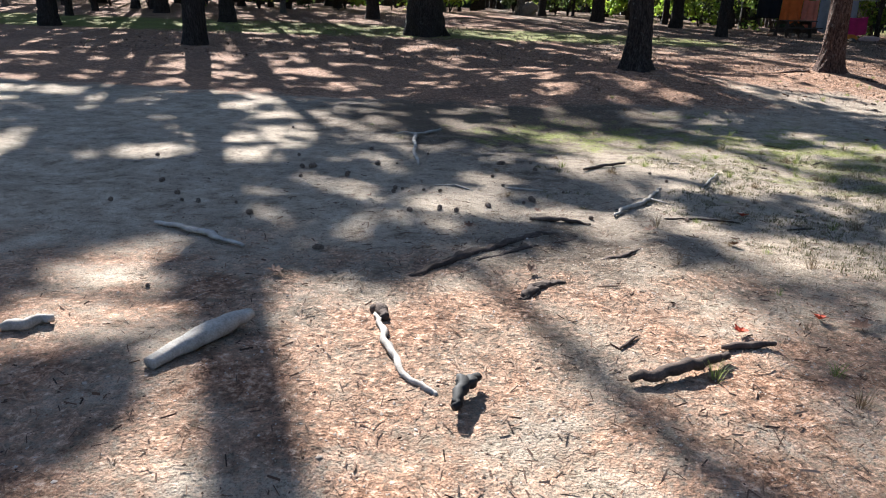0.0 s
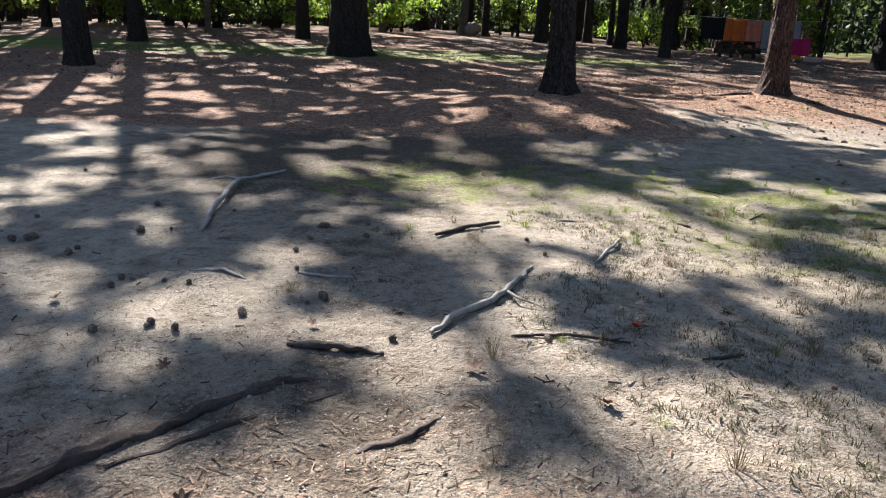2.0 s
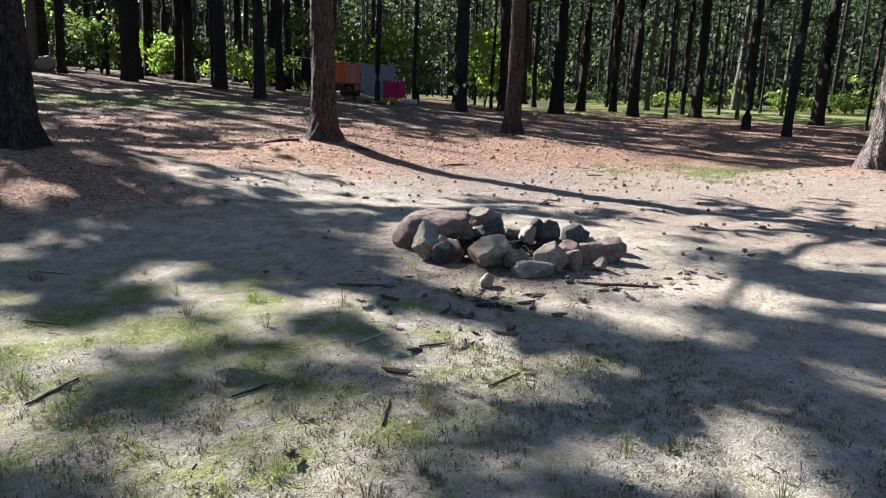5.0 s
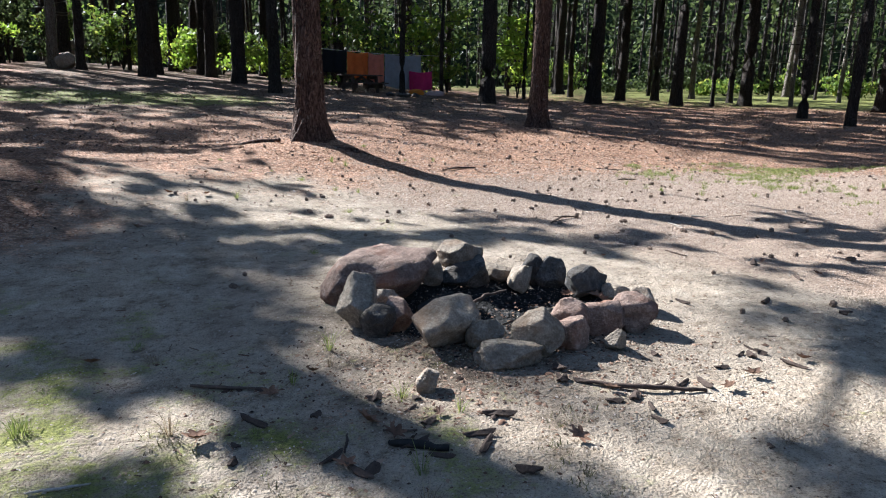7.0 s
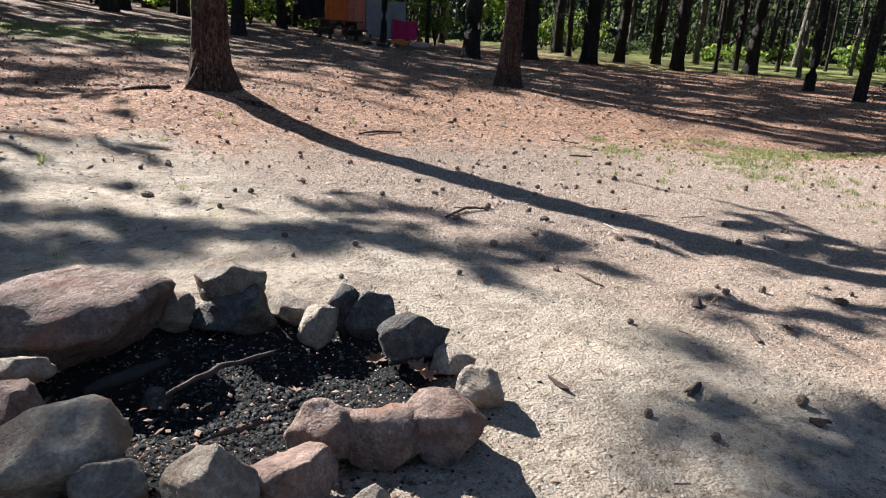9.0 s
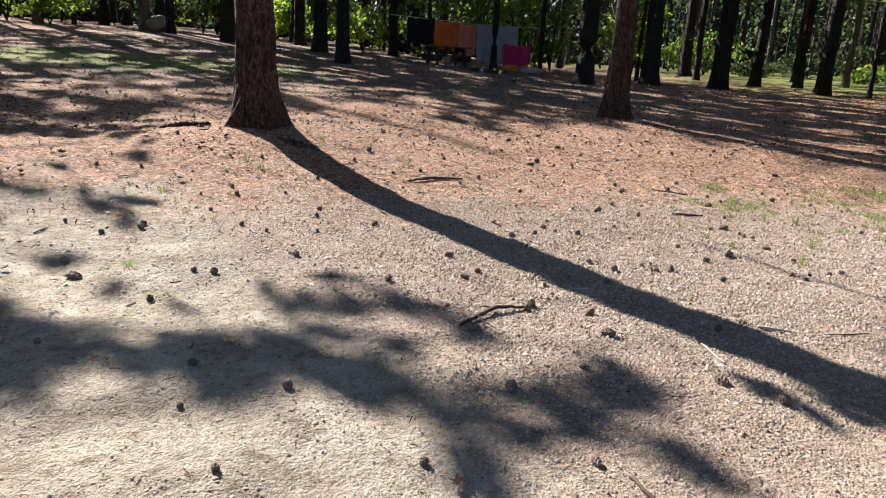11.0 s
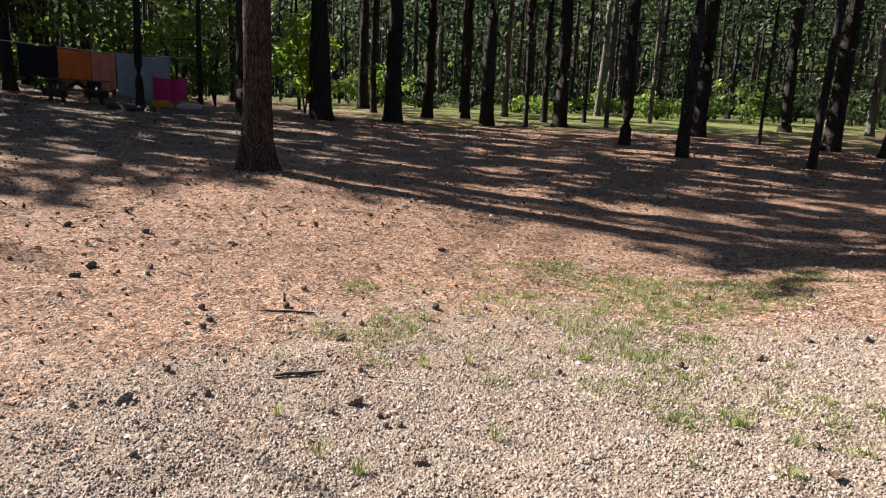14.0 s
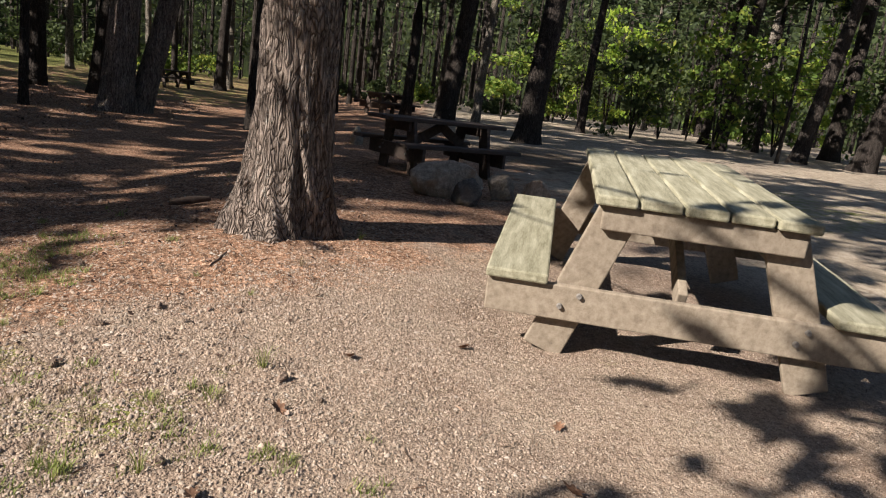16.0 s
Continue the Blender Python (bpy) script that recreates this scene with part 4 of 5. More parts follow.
for k in range(18):
    a, d = radians(-9 - k * 2.1), r6.uniform(30, 44)
    # sun-toned and shade-toned leaf colours mixed, to vary the light along the lane
    bush(9.9 + d * math.cos(a), 12.9 + d * math.sin(a), r6.uniform(2.5, 4.5), r6.uniform(4.0, 8.5), 1100, LEAVES_SUN_TONE if k in (4, 11) else LEAVES if k % 2 == 0 else LEAVES_SHADE_TONE,
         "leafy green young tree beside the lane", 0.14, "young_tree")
stone(-0.8, 46.5, (0.95, 0.6, 0.55), 20, 61, STONE, "pale boulder at the far edge of the clearing", 0.5, group="boulders")
for k, (dx, dy) in enumerate(((0, 0), (0.4, 0.2), (0.75, -0.1), (1.1, 0.15), (0.5, -0.3))):
    stone(12.9 + dx, 35.6 + dy, (0.22, 0.18, 0.12), k * 40, 70 + k, STONE_DARK, "dark stone of a distant fire ring", 0.5, group="distant fire ring")
for x, y, s, col, lab in ((15.0, 38.6, (0.4, 0.3, 0.16), (0.6, 0.2, 0.03), "orange cloth heaped on the ground"), (16.0, 38.8, (0.5, 0.3, 0.14), (0.62, 0.45, 0.42), "pale pink bedding heaped on the ground")):
    ob = new("cloth_heap", stone_mesh(s, int(x * 10), fabric("heap_cloth", col), 4))
    ob.matrix_world = pose(x, y, gz(x, y) + s[2] * 0.6, 0, 0, 10)
    tagged(ob, lab, "cloth")

# ---------------------------------------------------------------- roots, sticks and logs
WOOD_GREY = plain("bleached_driftwood", [(0.3, (0.2, 0.175, 0.15)), (0.55, (0.38, 0.345, 0.3)), (0.75, (0.52, 0.48, 0.43))], 5, 0.9, 0.5, 0.008, 40, (3, 3, 3), 0.12)
WOOD_ROT = plain("dark_rotten_wood", [(0.3, (0.022, 0.016, 0.013)), (0.55, (0.075, 0.052, 0.04)), (0.75, (0.17, 0.125, 0.1))], 7, 0.92, 0.7, 0.012, 50, (2, 2, 2), 0.15)
CHAR = plain("charred_wood", [(0.3, (0.004, 0.004, 0.004)), (0.6, (0.018, 0.017, 0.016)), (0.8, (0.09, 0.085, 0.08))], 9, 0.75, 0.6, 0.01, 40, vary=0.2)


def stick(points, radius, material, label, name="stick", seg=9, flat=1.0, forks=0, seed=1, group="fallen wood", lumps=0.25):
    """A piece of wood along ground points (x, y, height over the ground), knotty and tapering, with side twigs."""
    r2 = random.Random(seed)
    pts = [Vector((x, y, gz(x, y) + h - (0.25 * radius if name == "root" else 0))) for x, y, h in points]
    fine = []
    for a, b in zip(pts[:-1], pts[1:]):
        for k in range(12):
            p = a.lerp(b, k / 12)
            q = Vector((len(fine) * 0.28, seed * 5.3, 0))
            fine.append(p + Vector((noise.noise(q), noise.noise(q + Vector((0, 9, 0))), 0.3 * noise.noise(q + Vector((0, 0, 9))))) * radius * (0.25 if name == "log" else 0.9))
    fine.append(pts[-1])
    base = fine[0].copy()
    n = len(fine)
    rough = 0.6 if name == "root" else 0.08 if name == "log" else 0.3
    rad = [radius * (0.35 + 0.65 * math.sin(min(1, (k + 0.6) / n * 1.35) * math.pi * 0.62)) * (1 - 0.55 * k / n) * (1 + (0.06 if name == "log" else lumps) * noise.noise(Vector((k * 0.3, seed * 3.7, 0)))) for k in range(n)]
    o = r2.uniform(0, 50)
    pieces = [tube([p - base for p in fine], rad, seg, lambda k, a: (1 + rough * noise.noise(Vector((math.cos(a) * 2, math.sin(a) * 2, k * 0.4 + o))) + rough * 0.6 * noise.noise(Vector((math.cos(a) * 5, math.sin(a) * 5, k * 0.9 + o)))) * (flat + (1 - flat) * abs(math.cos(a))))]
    pieces[0][1].append(tuple(range(seg - 1, -1, -1)))
    for _ in range(forks):
        k = r2.randrange(2, n - 2)
        a = r2.uniform(0, 6.28)
        ln = radius * r2.uniform(5, 12)
        p = fine[k] - base
        pieces.append(tube([p, p + Vector((math.cos(a), math.sin(a), 0.1)) * ln * 0.5, p + Vector((math.cos(a + 0.3), math.sin(a + 0.3), 0.0)) * ln], [radius * 0.4, radius * 0.3, radius * 0.08], 5))
    ob = new(name, mesh_of(name, *joined(pieces), material, True))
    ob.location = base
    return tagged(ob, label, "wood", group)


stick([(-0.49, 4.44, 0.05), (-0.58, 4.22, 0.045), (-0.69, 3.98, 0.02)], 0.066, WOOD_GREY, "bleached stub of a grey log", "log", 18, 0.7, lumps=0.3)
stick([(-1.67, 5.71, 0.02), (-1.3, 5.6, 0.03), (-0.96, 5.44, 0.02)], 0.035, WOOD_GREY, "long split piece of bleached wood", flat=0.4, seed=2)
stick([(1.1, 4.2, 0.03), (1.32, 4.29, 0.045), (1.51, 4.46, 0.03)], 0.034, WOOD_ROT, "knobby dark piece of fallen branch", seed=3, seg=12)
stick([(1.51, 4.56, 0.02), (1.74, 4.62, 0.025)], 0.022, WOOD_ROT, "short dark piece of branch", seed=4)
stick([(0.48, 3.9, 0.03), (0.5, 4.02, 0.06), (0.53, 4.12, 0.04)], 0.036, CHAR, "charred knot of wood", "wood_knot", 12, seed=5)
stick([(0.02, 4.65, 0.015), (0.12, 4.4, 0.02), (0.26, 4.13, 0.01), (0.4, 4.02, 0.005)], 0.022, WOOD_GREY, "thin pale root lying on wood chips", "root", seed=6)
stick([(0.0, 4.72, 0.02), (0.08, 4.6, 0.03)], 0.04, WOOD_ROT, "dark bark-covered root end", "root", seed=16)
stick([(0.07, 5.22, 0.005), (0.3, 5.54, 0.015), (0.5, 5.8, 0.02), (0.78, 6.12, 0.005)], 0.042, WOOD_ROT, "long rotten root half sunk in sand", "root", 16, 0.55, 0, 7)
stick([(0.4, 5.52, 0.004), (0.66, 5.78, 0.01), (0.98, 6.08, 0.0)], 0.022, WOOD_ROT, "splintered strip beside a rotten root", "root", 12, 0.5, 0, 17)
stick([(0.68, 6.4, 0.015), (0.88, 6.36, 0.03), (1.08, 6.38, 0.01)], 0.026, WOOD_ROT, "short dark exposed root", "root", 12, 0.6, 0, 8)
stick([(0.66, 5.02, 0.005), (0.77, 5.18, 0.02), (0.87, 5.3, 0.005)], 0.042, WOOD_ROT, "dark splintered stump root", "root", 14, 0.6, 0, 9)
stick([(1.26, 6.56, 0.015), (1.34, 6.78, 0.03), (1.5, 7.02, 0.02), (1.62, 7.28, 0.02), (1.72, 7.6, 0.005)], 0.024, WOOD_GREY, "crooked bleached branch with forked end", "branch", 9, 1, 2, 10)
stick([(1.12, 8.14, 0.015), (1.3, 8.35, 0.02), (1.52, 8.5, 0.02)], 0.022, WOOD_ROT, "thin dark stick on sunlit sand", seed=12)
stick([(-0.38, 7.98, 0.015), (-0.55, 8.6, 0.04), (-0.68, 9.4, 0.05), (-0.5, 10.1, 0.01)], 0.03, WOOD_GREY, "arched grey branch lying in shade", "branch", 9, 1, 2, 12)
stick([(-1.45, 4.15, 0.02), (-1.3, 4.28, 0.025)], 0.035, WOOD_GREY, "short chunk of grey wood", seed=13)
stick([(2.1, 7.75, 0.01), (2.3, 8.2, 0.015)], 0.014, WOOD_GREY, "thin pale stick on sand", seed=14)
stick([(5.0, 10.38, 0.01), (5.3, 10.24, 0.012)], 0.012, WOOD_ROT, "thin dark twig on trodden sand", seed=15)
stick([(5.66, 9.63, 0.015), (5.85, 9.54, 0.015)], 0.022, CHAR, "short charred stick on sand", seed=18)
stick([(6.58, 9.87, 0.01), (6.8, 9.74, 0.02), (7.05, 9.65, 0.01)], 0.016, WOOD_ROT, "crooked brown stick beside the fire pit", "stick", 8, 1, 2, 19)
stick([(8.3, 16.4, 0.01), (8.55, 16.52, 0.02), (8.86, 16.57, 0.01)], 0.018, WOOD_ROT, "brown stick lying on pine litter", "stick", 8, 1, 2, 20)
stick([(10.46, 15.4, 0.012), (10.7, 15.31, 0.015)], 0.013, WOOD_ROT, "short brown stick on gravelly sand", seed=21)
stick([(10.73, 16.34, 0.012), (11.02, 16.18, 0.012)], 0.012, WOOD_ROT, "thin brown stick on gravelly sand", seed=22)
stick([(15.9, 14.75, 0.05), (16.1, 14.45, 0.05)], 0.05, WOOD_ROT, "short brown rotten log beside a thick trunk", "log", 12, seed=23)
stick([(6.45, 10.9, 0.03), (6.62, 11.02, 0.05), (6.82, 11.15, 0.03)], 0.014, WOOD_ROT, "half burnt stick in the ashes", seed=24)
stick([(6.55, 10.62, 0.02), (6.75, 10.66, 0.03)], 0.009, WOOD_ROT, "thin pale stick in the ashes", seed=25)
stick([(6.2, 11.0, 0.03), (6.45, 11.1, 0.05)], 0.035, CHAR, "charred end of a log in the ashes", "log", seed=26)
stick([(7.0, 17.55, 0.0), (7.2, 17.3, 0.03), (7.45, 17.2, 0.0)], 0.05, BARK_RED, "surface root of a pine", "root", 9, seed=28)
stick([(6.3, 17.9, 0.04), (5.95, 18.0, 0.03), (5.6, 18.25, 0.0)], 0.045, BARK_RED, "surface root of a pine", "root", 9, seed=29)
stick([(0.6, 5.95, 0.0), (0.74, 6.1, 0.012), (0.88, 6.14, 0.0)], 0.024, WOOD_ROT, "splintered dark root end in sand", "root", 12, 0.5, 0, 30)
stick([(-0.12, 7.22, 0.005), (0.05, 7.27, 0.015), (0.2, 7.2, 0.005)], 0.016, WOOD_GREY, "pale exposed root on shaded sand", "root", 9, 0.7, 0, 31)
stick([(0.45, 7.3, 0.005), (0.64, 7.24, 0.012), (0.8, 7.3, 0.0)], 0.014, WOOD_GREY, "thin pale root on shaded sand", "root", 9, 0.7, 0, 32)
stick([(1.08, 5.68, 0.0), (1.25, 5.8, 0.012), (1.36, 5.95, 0.0)], 0.02, WOOD_ROT, "short dark root crossing the sand", "root", 10, 0.6, 0, 33)
stick([(1.6, 6.62, 0.006), (1.85, 6.66, 0.012), (2.1, 6.6, 0.006)], 0.011, WOOD_ROT, "thin dark stick in dry weeds", "stick", 8, 1, 1, 34)
stick([(8.2, 13.1, 0.012), (8.42, 13.3, 0.03), (8.6, 13.34, 0.012)], 0.014, WOOD_ROT, "forked dark twig on gravelly sand", "stick", 8, 1, 3, 35)
r5 = random.Random(77)
for k in range(46):
    x, y = r5.choice(((1.5, 5.5), (3.5, 8.5), (5.5, 9.5), (9, 11.5), (9.5, 15.5), (12, 15), (4, 15), (11, 17.5)))
    x, y = x + r5.gauss(0, 1.4), y + r5.gauss(0, 1.2)
    a, ln = r5.uniform(0, 6.28), r5.uniform(0.08, 0.28)
    stick([(x, y, 0.008), (x + math.cos(a) * ln, y + math.sin(a) * ln, 0.008)], r5.uniform(0.005, 0.011), WOOD_ROT if k % 3 else WOOD_GREY, "thin dry twig on the ground", "twig", 6, 1, 0, 100 + k, "scattered twigs")

# ---------------------------------------------------------------- cones, leaves, grass
CONE = plain("pine_cone_scales", [(0.3, (0.05, 0.035, 0.026)), (0.5, (0.14, 0.1, 0.075)), (0.72, (0.3, 0.225, 0.175))], 60, 0.85, 0.5, 0.004, 160, vary=0.3)
DEAD_LEAF = plain("dead_oak_leaf", [(0.3, (0.07, 0.036, 0.022)), (0.55, (0.16, 0.085, 0.05)), (0.75, (0.28, 0.175, 0.115))], 20, 0.75, 0.3, 0.003, 90, vary=0.45)
RED_LEAF = plain("red_maple_leaf", [(0.3, (0.35, 0.04, 0.02)), (0.7, (0.6, 0.1, 0.04))], 20, 0.7, 0.3, 0.003, 90, vary=0.1)


def cone_mesh(ln, wd, seed):
    """A pine cone: rows of raised scales round an egg."""
    rows, seg = 9, 12
    verts, faces = [(0, 0, -ln / 2)], []
    for i in range(rows):
        v = (i + 0.5) / rows
        r = wd * math.sin(math.pi * min(0.97, v * 0.9 + 0.06)) ** 0.7
        for j in range(seg):
            up = 1.14 if (i + j) % 2 else 0.82
            a = 2 * math.pi * (j + 0.5 * (i % 2)) / seg
            verts.append((r * up * math.cos(a), r * up * math.sin(a), ln * (v - 0.5)))
        if i:
            o = 1 + (i - 1) * seg
            faces += [(o + j, o + (j + 1) % seg, o + seg + (j + 1) % seg, o + seg + j) for j in range(seg)]
        else:
            faces += [(0, 1 + (j + 1) % seg, 1 + j) for j in range(seg)]
    faces.append(tuple(range(len(verts) - seg, len(verts))))
    return mesh_of("pine_cone", verts, faces, CONE)


CONES = [cone_mesh(0.05, 0.021, 1), cone_mesh(0.062, 0.026, 2), cone_mesh(0.09, 0.022, 3)]
CONE_FIELDS = ((8.5, 13.2, 1.8, 1.2, 50), (10.2, 15.2, 1.7, 1.3, 40), (-0.4, 7.2, 1.0, 1.0, 46), (9.5, 17.4, 1.8, 1.2, 36), (12.0, 14.6, 1.2, 1.2, 28), (9.5, 10.8, 1.2, 0.8, 24), (6.5, 15, 1.2, 1.2, 16))
for cx, cy, sx, sy, n in CONE_FIELDS:
    for _ in range(n):
        x, y = cx + r5.gauss(0, sx), cy + r5.gauss(0, sy)
        if (x - 6.7) ** 2 + (y - 11) ** 2 < 1.1:
            continue
        k = r5.choice((0, 0, 1, 1, 2))
        ob = new("pine_cone", CONES[k])
        s = r5.uniform(0.5, 0.85) * (1.3 if k == 2 else 1.0)
        ob.matrix_world = pose(x, y, gz(x, y) + (0.021, 0.026, 0.02)[k] * 0.8 * s, r5.uniform(65, 110) if k == 2 else r5.uniform(20, 110), 0, r5.uniform(0, 360)) @ Matrix.Scale(s, 4)
        tagged(ob, "long narrow brown pine cone on the ground" if k == 2 else "small dark open pine cone on sand", "pine cone", "fallen pine cones")


def leaf_mesh(name, lobes, size, material, seed):
    r2 = random.Random(seed)
    verts, faces = [(0, -size * 0.5, 0.004)], []
    n = 28
    for k in range(n):
        a = 2 * math.pi * k / n - math.pi / 2
        r = size * (0.5 + 0.16 * math.cos(lobes * (a + math.pi / 2))) * (0.85 + 0.3 * r2.random())
        x, y = 0.62 * r * math.cos(a), r * math.sin(a)
        verts.append((x, y, 0.012 + 0.35 * abs(x) + 0.2 * y * y / size + 0.006 * r2.random()))
    verts[0] = (0, 0, 0.004)
    faces = [(0, 1 + k, 1 + (k + 1) % n) for k in range(n)]
    return mesh_of(name, verts, faces, material, True)


OAK = [leaf_mesh("dead_leaf", 7, 0.11, DEAD_LEAF, 1), leaf_mesh("dead_leaf", 6, 0.09, DEAD_LEAF, 2)]
MAPLE = leaf_mesh("maple_leaf", 5, 0.08, RED_LEAF, 3)
for cx, cy, s, n in ((5.6, 9.6, 0.7, 12), (6.8, 9.7, 0.6, 8), (7.2, 10.95, 0.12, 4), (1.2, 5.6, 1.0, 10), (6.2, 16.6, 1.0, 18), (13.2, 13.2, 0.8, 8), (9.4, 11.0, 1.0, 8), (3.4, 15, 1.3, 12)):
    for _ in range(n):
        x, y = cx + r5.gauss(0, s), cy + r5.gauss(0, s)
        ob = new("dead_leaf", OAK[r5.randrange(2)])
        ob.matrix_world = pose(x, y, gz(x, y) + 0.012, r5.uniform(-25, 25), r5.uniform(-25, 25), r5.uniform(0, 360)) @ Matrix.Scale(r5.uniform(0.5, 0.95), 4)
        tagged(ob, "curled brown oak leaf on the ground", "leaf", "fallen leaves")
for x, y in ((2.05, 5.0), (2.15, 6.75), (3.0, 6.1), (1.62, 4.72)):
    ob = new("maple_leaf", MAPLE)
    ob.matrix_world = pose(x, y, gz(x, y) + 0.012, 12, -10, x * 90)
    tagged(ob, "bright red maple leaf on sand", "leaf", "fallen leaves")


def tuft_mesh(blades, height, spread, seed, wide=0.0022):
    rs = np.random.RandomState(seed)
    a = rs.uniform(0, 6.28, blades)
    base = np.stack([np.cos(a), np.sin(a), 0 * a], 1) * rs.uniform(0, spread, (blades, 1))
    out = np.stack([np.cos(a), np.sin(a), 0 * a], 1) * rs.uniform(0.2, 0.8, (blades, 1)) * height
    h = height * rs.uniform(0.4, 1.0, blades)
    side = np.stack([-np.sin(a), np.cos(a), 0 * a], 1) * wide
    mid = base + out * 0.4
    mid[:, 2] = h * 0.65
    tip = base + out
    tip[:, 2] = h
    q = np.concatenate([np.stack([base - side, base + side, mid + side, mid - side], 1), np.stack([mid - side, mid + side, tip + side * 0.2, tip - side * 0.2], 1)])
    return quads_mesh("grass_tuft", q, GRASS)


DRY_GRASS = leaf_material("dry_grass_blades", (0.1, 0.065, 0.04), (0.22, 0.16, 0.1), (0.4, 0.32, 0.2), 0.3)
TUFTS = [tuft_mesh(34, 0.12, 0.05, 1), tuft_mesh(60, 0.09, 0.09, 2), tuft_mesh(26, 0.16, 0.04, 3)]
DRY = [m.copy() for m in TUFTS]
for m in DRY:
    m.materials.clear()
    m.materials.append(DRY_GRASS)
for cx, cy, sx, sy, n, dry in ((4.2, 8.8, 1.3, 1.3, 62, 0.5), (5.0, 7.6, 1.0, 0.8, 20, 0.6), (3.2, 9.6, 1.0, 0.8, 22, 0.4), (2.6, 6.6, 0.9, 0.9, 34, 0.7), (2.2, 8.6, 1.0, 0.9, 16, 0.5), (12.6, 15.6, 1.2, 0.7, 40, 0.1), (12.3, 13.9, 0.6, 0.5, 26, 0.05), (13.6, 14.9, 0.8, 0.6, 16, 0.1),
                               (6.0, 15.6, 1.4, 1.0, 18, 0.2), (5.9, 10.5, 0.25, 0.5, 6, 0.1), (1.9, 4.9, 0.3, 0.4, 5, 0.3), (16, 13.2, 1.0, 1.0, 8, 0.0), (3.0, 11.5, 1.2, 1.2, 16, 0.3), (10.4, 14.4, 0.5, 0.4, 5, 0.0)):
    for _ in range(n):
        x, y = cx + r5.gauss(0, sx), cy + r5.gauss(0, sy)
        if (x - 6.7) ** 2 + (y - 11) ** 2 < 0.7 or (x - 15.1) ** 2 + (y - 13.85) ** 2 < 0.3:
            continue
        d = r5.random() < dry
        ob = new("grass_tuft", (DRY if d else TUFTS)[r5.randrange(3)])
        ob.matrix_world = pose(x, y, gz(x, y) - 0.006, 0, 0, r5.uniform(0, 360)) @ Matrix.Scale(r5.uniform(0.3, 0.7), 4)
        tagged(ob, "dry brown tuft of grass on sand" if d else "small green tuft of grass on sand", "grass", "grass tufts")

WEED_LEAF = leaf_material("weed_leaves", (0.06, 0.055, 0.03), (0.14, 0.13, 0.06), (0.26, 0.22, 0.12), 0.3)
WEEDS = [tuft_mesh(60, 0.05, 0.05, 5, 0.008), tuft_mesh(44, 0.04, 0.04, 6, 0.009), tuft_mesh(80, 0.06, 0.06, 7, 0.007)]
for m in WEEDS:
    m.materials.clear()
    m.materials.append(WEED_LEAF)
for cx, cy, sx, sy, n in ((4.2, 7.9, 1.0, 0.9, 110), (5.3, 8.2, 0.7, 0.5, 30), (2.8, 8.4, 0.7, 0.8, 40), (3.2, 6.6, 0.8, 0.6, 40)):
    for _ in range(n):
        x, y = cx + r5.gauss(0, sx), cy + r5.gauss(0, sy)
        ob = new("weed", WEEDS[r5.randrange(3)])
        ob.matrix_world = pose(x, y, gz(x, y) - 0.008, 0, 0, r5.uniform(0, 360)) @ Matrix.Diagonal(Vector((1, 1, 0.5, 1))) @ Matrix.Scale(r5.uniform(0.25, 0.65), 4)
        tagged(ob, "low dull green weed clump on sandy ground", "weed", "weed clumps")

# ---------------------------------------------------------------- crumbs, chips and needles underfoot
WAY = np.array(((0.5, 4.0), (1.5, 6.0), (3.5, 8.0), (5.5, 9.5), (7.5, 11.0), (8.5, 13.0), (10.0, 14.5), (12.5, 13.5), (13.0, 12.0)))


def scatter(n, spread, seed):
    rs = np.random.RandomState(seed)
    run = np.concatenate([[0], np.cumsum(np.linalg.norm(np.diff(WAY, axis=0), axis=1))])
    k = np.interp(rs.rand(n) * run[-1], run, np.arange(len(WAY)))
    i = np.minimum(k.astype(int), len(WAY) - 2)
    p = WAY[i] + (WAY[i + 1] - WAY[i]) * (k - i)[:, None] + rs.normal(size=(n, 2)) * spread
    z = ground_z(p[:, 0], p[:, 1])
    pit = np.exp(-(((p[:, 0] - 6.68) / 0.62) ** 2 + ((p[:, 1] - 10.95) / 0.5) ** 2) ** 2)
    return np.column_stack([p, z - 0.09 * pit]), rs


def chip_material(name, a, b, c):
    m, t, s = nodes_of(name)
    g = t.nodes.new("ShaderNodeNewGeometry")
    t.links.new(ramp(t, g.outputs["Random Per Island"], [(0.0, a), (0.5, b), (1.0, c)]), s.inputs["Base Color"])
    s.inputs["Roughness"].default_value = 0.9
    s.inputs["Specular IOR Level"].default_value = 0.2
    return m


